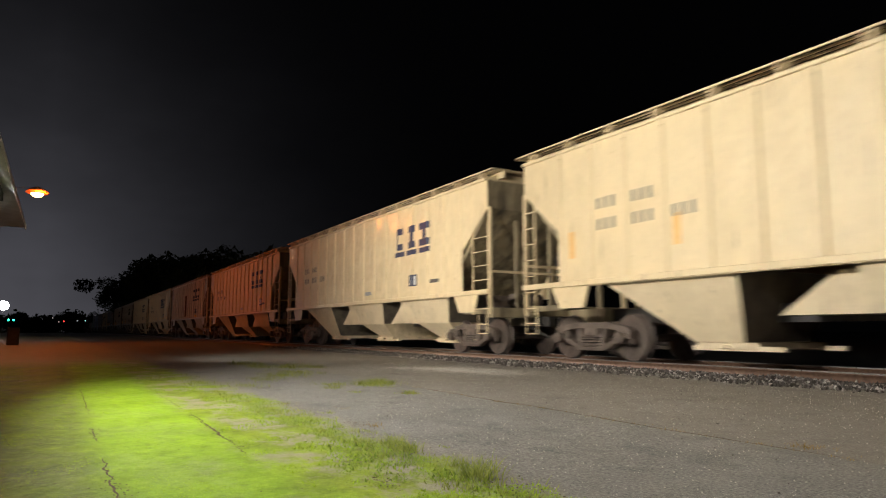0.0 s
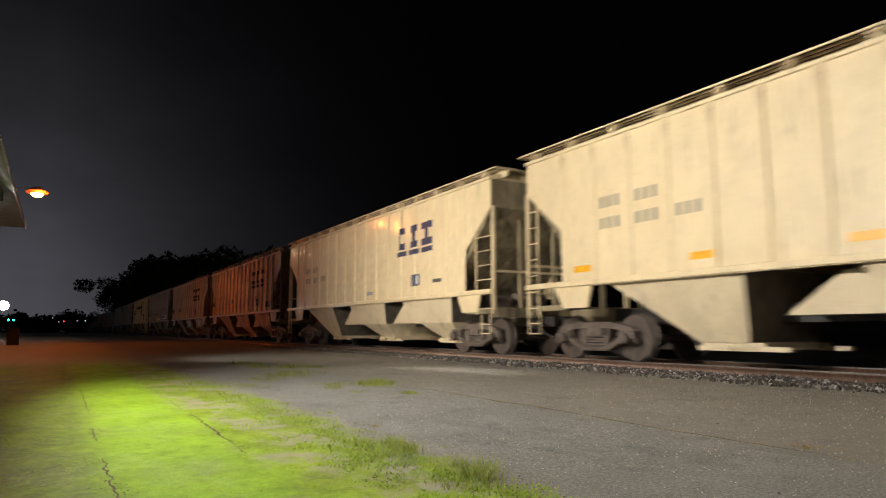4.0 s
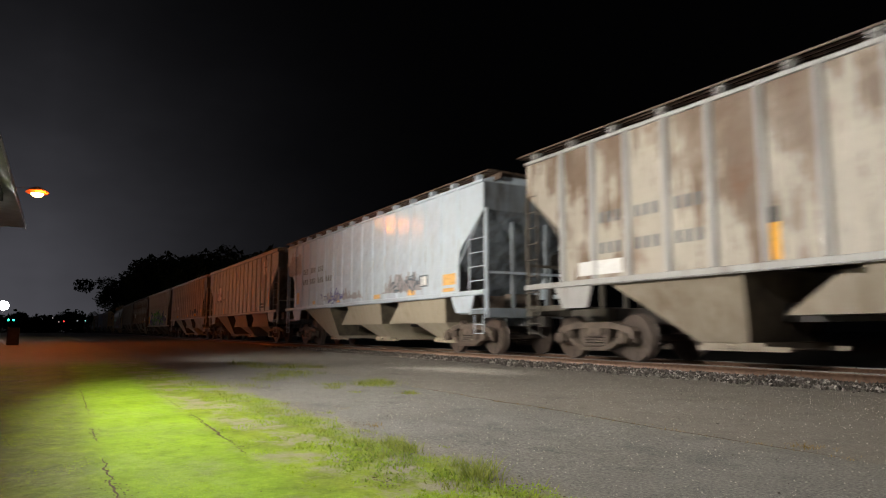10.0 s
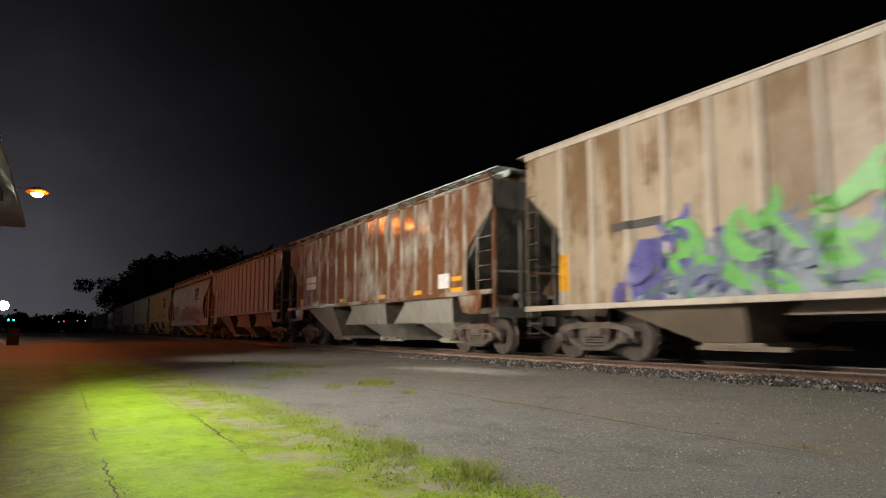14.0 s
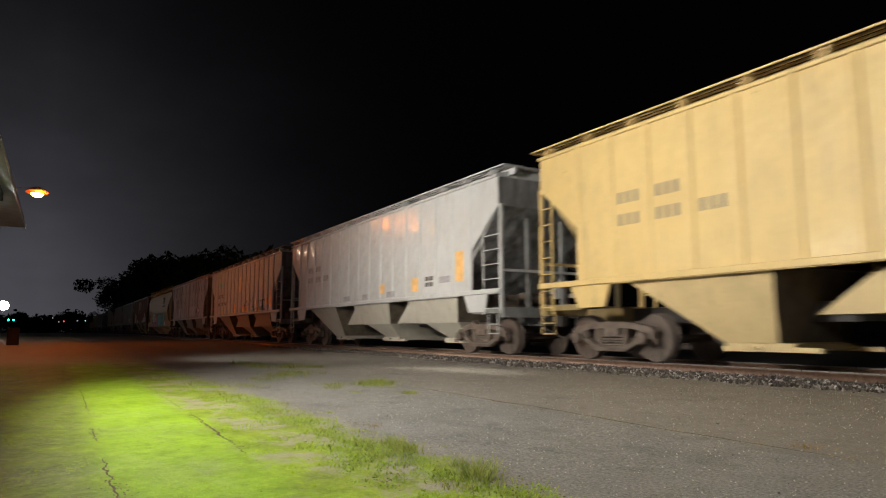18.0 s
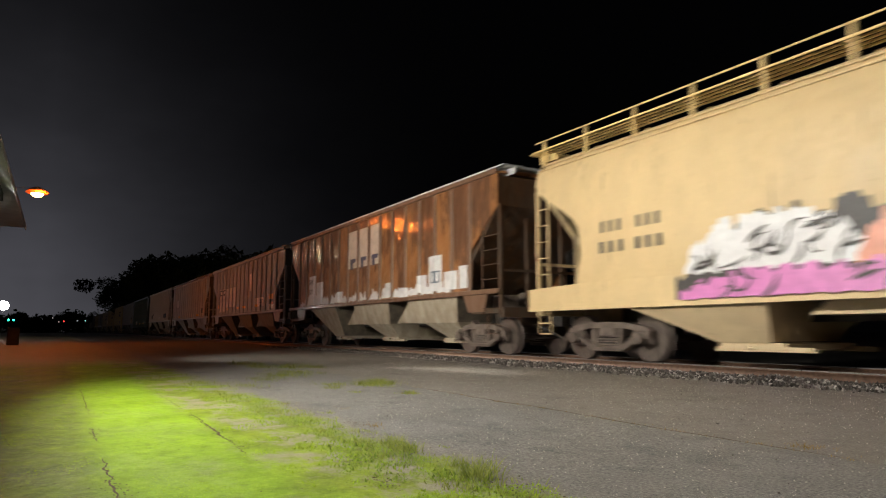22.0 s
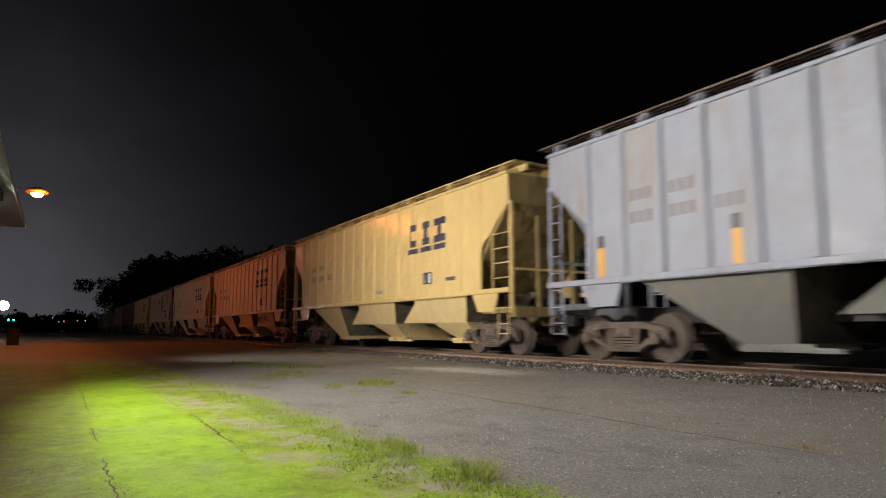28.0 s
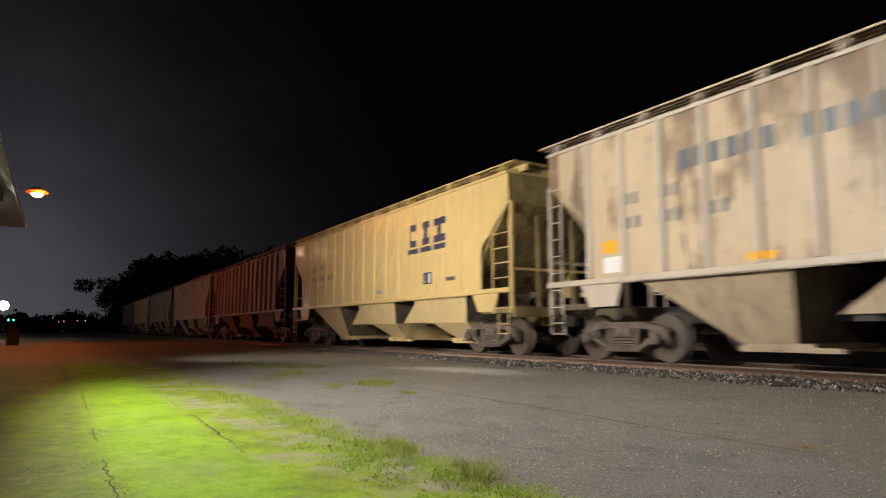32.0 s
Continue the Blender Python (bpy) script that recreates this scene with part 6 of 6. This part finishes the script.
        spray(car, "tag", STENCIL, swirls(97, 30, (3.4, 5.4), (1.05, 1.4), (0.25, 0.5), (0.03, 0.05)), 1, 0.02, "", 0.9)
    elif i == 31:
        for x, z, w in ((-1.2, 3.4, 2.2), (0.3, 3.55, 0.9), (1.6, 4.2, 0.7)):
            patch(car, "rust_streak", ORANGE, x, x + w, z, z + 0.14, 98, 0.08, -0.003, "faint rust streak")
    elif i == 27:
        reflectors(car, (4.0, 0.5, -3.0), z=1.5)
        for x in (-4.5, -3.0, -1.0):
            plate("patch", car, WHITE, x, 1.6, 0.6, 0.4)
    if i in (1, 2, 5, 29, 31, 33):
        plate("patch", car, GREY_TAG, 0.9, 1.85, 0.5, 0.12)
        plate("stencil_bar", car, STENCIL, 5.5, 2.0, 0.5, 0.1)


UNDER = {30: (0.70, 0.57, 0.36), 28: (0.21, 0.21, 0.20), 12: (0.45, 0.43, 0.37), 19: (0.46, 0.44, 0.38), 9: (0.42, 0.33, 0.22), 24: (0.21, 0.205, 0.19), 7: (0.42, 0.34, 0.26), 20: (0.44, 0.40, 0.33), 11: (0.46, 0.41, 0.32), 25: (0.40, 0.38, 0.34), 8: (0.34, 0.29, 0.22), 10: (0.36, 0.31, 0.25), 23: (0.40, 0.35, 0.27), 14: (0.24, 0.19, 0.14), 13: (0.56, 0.48, 0.36), 21: (0.30, 0.27, 0.22), 6: (0.62, 0.50, 0.35)}
# base colour, dirt colour, dirt, rust, uneven panels, rib colour, rib depth, body key, board colour, label
PALE_RIB = (0.58, 0.50, 0.41)
CARS = {
    0: (CREAM, GRIME, 0.18, 0, 0, None, "weak", "a", None, "cream covered hopper car with small black stencils"),
    1: (CREAM, GRIME, 0.25, 0, 0, None, "weak", "a", None, "cream covered hopper car with navy block mark"),
    2: (TANNED, GRIME, 0.2, 0, 0, None, "weak", "a", None, "tan covered hopper car with navy block mark"),
    3: (SAND, BROWN, 0.42, 0.2, 0.35, PALE_RIB, "strong", "a", UMBER, "dirty beige ribbed hopper car with navy block mark"),
    4: (CREAM, GRIME, 0.25, 0, 0, None, "weak", "a", None, "cream covered hopper car with yellow reflectors"),
    5: (CREAM, GRIME, 0.3, 0, 0, None, "weak", "a", None, "cream covered hopper car with navy block mark"),
    6: ((0.60, 0.46, 0.31), (0.15, 0.085, 0.045), 0.90, 0.3, 0.4, PALE_RIB, "strong", "a", UMBER, "brown-stained ribbed hopper car with navy block mark"),
    7: ((0.54, 0.41, 0.28), (0.14, 0.08, 0.045), 0.86, 0.35, 0.5, PALE_RIB, "strong", "a", UMBER, "rust-stained ribbed hopper car with sprayed hoppers"),
    8: ((0.40, 0.34, 0.27), (0.15, 0.09, 0.055), 0.92, 0.1, 0.35, (0.42, 0.41, 0.40), "strong", "a", GREYISH, "grimy grey-brown ribbed hopper car"),
    9: (CREAM, GRIME, 0.35, 0.08, 0.1, None, "strong", "a", None, "cream ribbed hopper car with a framed emblem"),
    10: ((0.47, 0.43, 0.37), (0.17, 0.11, 0.075), 0.66, 0.15, 0.35, (0.45, 0.45, 0.45), "strong", "a", UMBER, "brown-stained ribbed hopper car with pale ribs"),
    11: (BLUISH, GRIME, 0.15, 0, 0, None, "weak", "a", UMBER, "bluish white hopper car with grey sprayed tags"),
    12: (MINT, GRIME, 0.15, 0.08, 0, None, "weak", "a", MINT, "pale grey-green hopper car with a round white emblem"),
    13: ((0.46, 0.41, 0.34), (0.25, 0.20, 0.145), 0.46, 0, 0.2, PALE_RIB, "strong", "a", BEIGE, "dusty beige ribbed hopper car"),
    14: ((0.42, 0.33, 0.235), (0.19, 0.11, 0.05), 0.6, 0.12, 0.4, PALE_RIB, "strong", "deep", BEIGE, "brown-streaked hopper car with green and purple graffiti"),
    15: ((0.44, 0.42, 0.37), GRIME, 0.4, 0.95, 0.1, None, "weak", "a", MINT, "grey hopper car covered in red rust patches"),
    16: ((0.30, 0.25, 0.19), GRIME, 0.35, 0, 0, None, "weak", "a", None, "dusty beige hopper car"),
    17: (CREAM, (0.26, 0.21, 0.15), 0.52, 0, 0, None, "round", "", CREAM, "cream round-sided hopper car with red graffiti"),
    18: (TANNED, GRIME, 0.3, 0, 0.1, None, "weak", "a", None, "yellow-tan hopper car with navy block mark"),
    19: (GREYISH, GRIME, 0.12, 0, 0, None, "weak", "a", GREYISH, "light grey covered hopper car"),
    20: (BLUISH, GRIME, 0.15, 0.05, 0, None, "weak", "a", UMBER, "bluish white hopper car with orange patches"),
    21: ((0.55, 0.50, 0.47), (0.20, 0.13, 0.085), 0.56, 0.2, 0.55, (0.56, 0.53, 0.50), "weak", "a", GREYISH, "streaked brown and white hopper car"),
    22: ((0.72, 0.54, 0.29), GRIME, 0.2, 0, 0, None, "round", "", TANNED, "tan round-sided hopper car with teal and pink graffiti"),
    23: ((0.26, 0.11, 0.035), (0.09, 0.036, 0.015), 0.66, 0.0, 0.35, (0.16, 0.09, 0.055), "weak", "a", GREYISH, "rust-brown hopper car with pale patches"),
    24: (SILVER, (0.22, 0.19, 0.16), 0.46, 0.05, 0.22, None, "weak", "a", GREYISH, "silver-grey hopper car with white and orange patches"),
    25: ((0.50, 0.505, 0.51), (0.30, 0.27, 0.24), 0.40, 0, 0.2, None, "strong", "a", GREYISH, "light grey ribbed hopper car with yellow reflectors"),
    26: (PINKISH, BROWN, 0.5, 0.1, 0.25, PALE_RIB, "strong", "a", BEIGE, "dusty pink-beige ribbed hopper car"),
    27: ((0.028, 0.05, 0.038), UMBER, 0.4, 0.1, 0.1, None, "strong", "deep", None, "dark green hopper car"),
    28: ((0.35, 0.37, 0.45), GRIME, 0.35, 0.08, 0.15, None, "strong", "a", UMBER, "lavender-grey ribbed hopper car"),
    29: (TANNED, GRIME, 0.2, 0, 0, None, "weak", "a", None, "yellow-tan hopper car with navy block mark"),
    30: (TANNED, GRIME, 0.25, 0, 0, None, "weak", "a", None, "yellow-tan hopper car with dark scrawl on a hopper"),
    31: (CREAM, (0.42, 0.26, 0.10), 0.25, 0.05, 0, None, "weak", "a", None, "cream hopper car with rust streaks"),
    32: (SAND, BROWN, 0.45, 0.1, 0.25, PALE_RIB, "strong", "a", None, "weathered beige hopper car with a framed emblem"),
    33: (TANNED, GRIME, 0.2, 0, 0, None, "weak", "a", None, "yellow-tan hopper car with navy block mark"),
    34: ((0.22, 0.12, 0.08), UMBER, 0.4, 0.3, 0.2, None, "strong", "a", UMBER, "dark brown hopper car"),
    35: (SAND, BROWN, 0.4, 0.2, 0.2, None, "weak", "a", None, "dusty beige hopper car in the dark"),
    36: (BEIGE, BROWN, 0.4, 0.1, 0.2, None, "weak", "a", None, "dusty beige hopper car"),
    37: (CREAM, GRIME, 0.3, 0, 0, None, "weak", "a", None, "cream hopper car in the dark"),
    38: (BEIGE, BROWN, 0.4, 0.1, 0.2, None, "weak", "a", None, "dusty beige hopper car"),
}
# where the rear roof corner of car n passes at n seconds
REAR = {n: -11.15 for n in CARS}
REAR.update({0: -12.05, 1: -12.05, 2: -12.09, 3: -11.98, 4: -11.95, 5: -11.9, 6: -11.88, 7: -11.86, 8: -11.94, 9: -11.92, 10: -11.96, 11: -12.22, 12: -12.32, 13: -12.2, 14: -11.96,
             15: -11.85, 16: -11.7, 17: -11.6, 18: -11.46, 19: -11.58, 20: -11.79, 21: -11.8, 22: -11.58, 23: -11.6, 24: -11.26, 25: -11.26, 26: -11.2, 27: -11.17})
TRAIN = {}
FLUSH = (12, 13, 14, 23, 24, 26, 27)


def make_car(i):
    base, dirt, amount, rust, panels, ribs, rib, key, board, label = CARS[i]
    paint, rib_paint, under, ends = livery(i, base, dirt, amount, rust, panels, ribs, UNDER.get(i))
    board_paint = plain("walkway_paint", board or tuple(c * 0.8 for c in base), 0.6, 0, 0.3, 8)
    car = thing("covered_hopper", label, "hopper car", CAR_GROUP)
    RIBS[car.name] = {"strong": 0.095, "weak": 0.05, "round": 0.0}[rib]
    if rib == "round":
        FACE[car.name] = -1.606
        add_round_body(car, paint, under, ends, board_paint)
    else:
        flush = i in FLUSH
        add_post_body(car, paint, rib_paint, under, ends, board_paint, key if flush else "low", rib, "flush" if flush else "open")
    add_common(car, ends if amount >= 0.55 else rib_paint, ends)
    decorate(i, car)
    TRAIN[i] = car
    return car


for i in CARS:
    make_car(i)


# ---- movement ----
def motions():
    for i, car in TRAIN.items():
        x = REAR[i] + BODY - SPEED * i
        walk(car, [(0, pose(x, TRACK, 0)), (16, pose(x + SPEED * 16, TRACK, 0)), (32, pose(x + SPEED * 32, TRACK, 0))])
    turn = math.degrees(SPEED / 0.457) / FPS
    for s, wheels in WHEELS.items():
        walk(wheels[0], [(k / FPS, pose(s * 0.92, 0, 0.457, 0, turn * k, 0)) for k in range(32 * FPS + 1)])
        keys = wheels[0].animation_data
        for w in wheels[1:]:
            w.rotation_mode = "QUATERNION"
            w.animation_data_create()
            w.animation_data.action = keys.action
            w.animation_data.action_slot = keys.action_slot


motions()
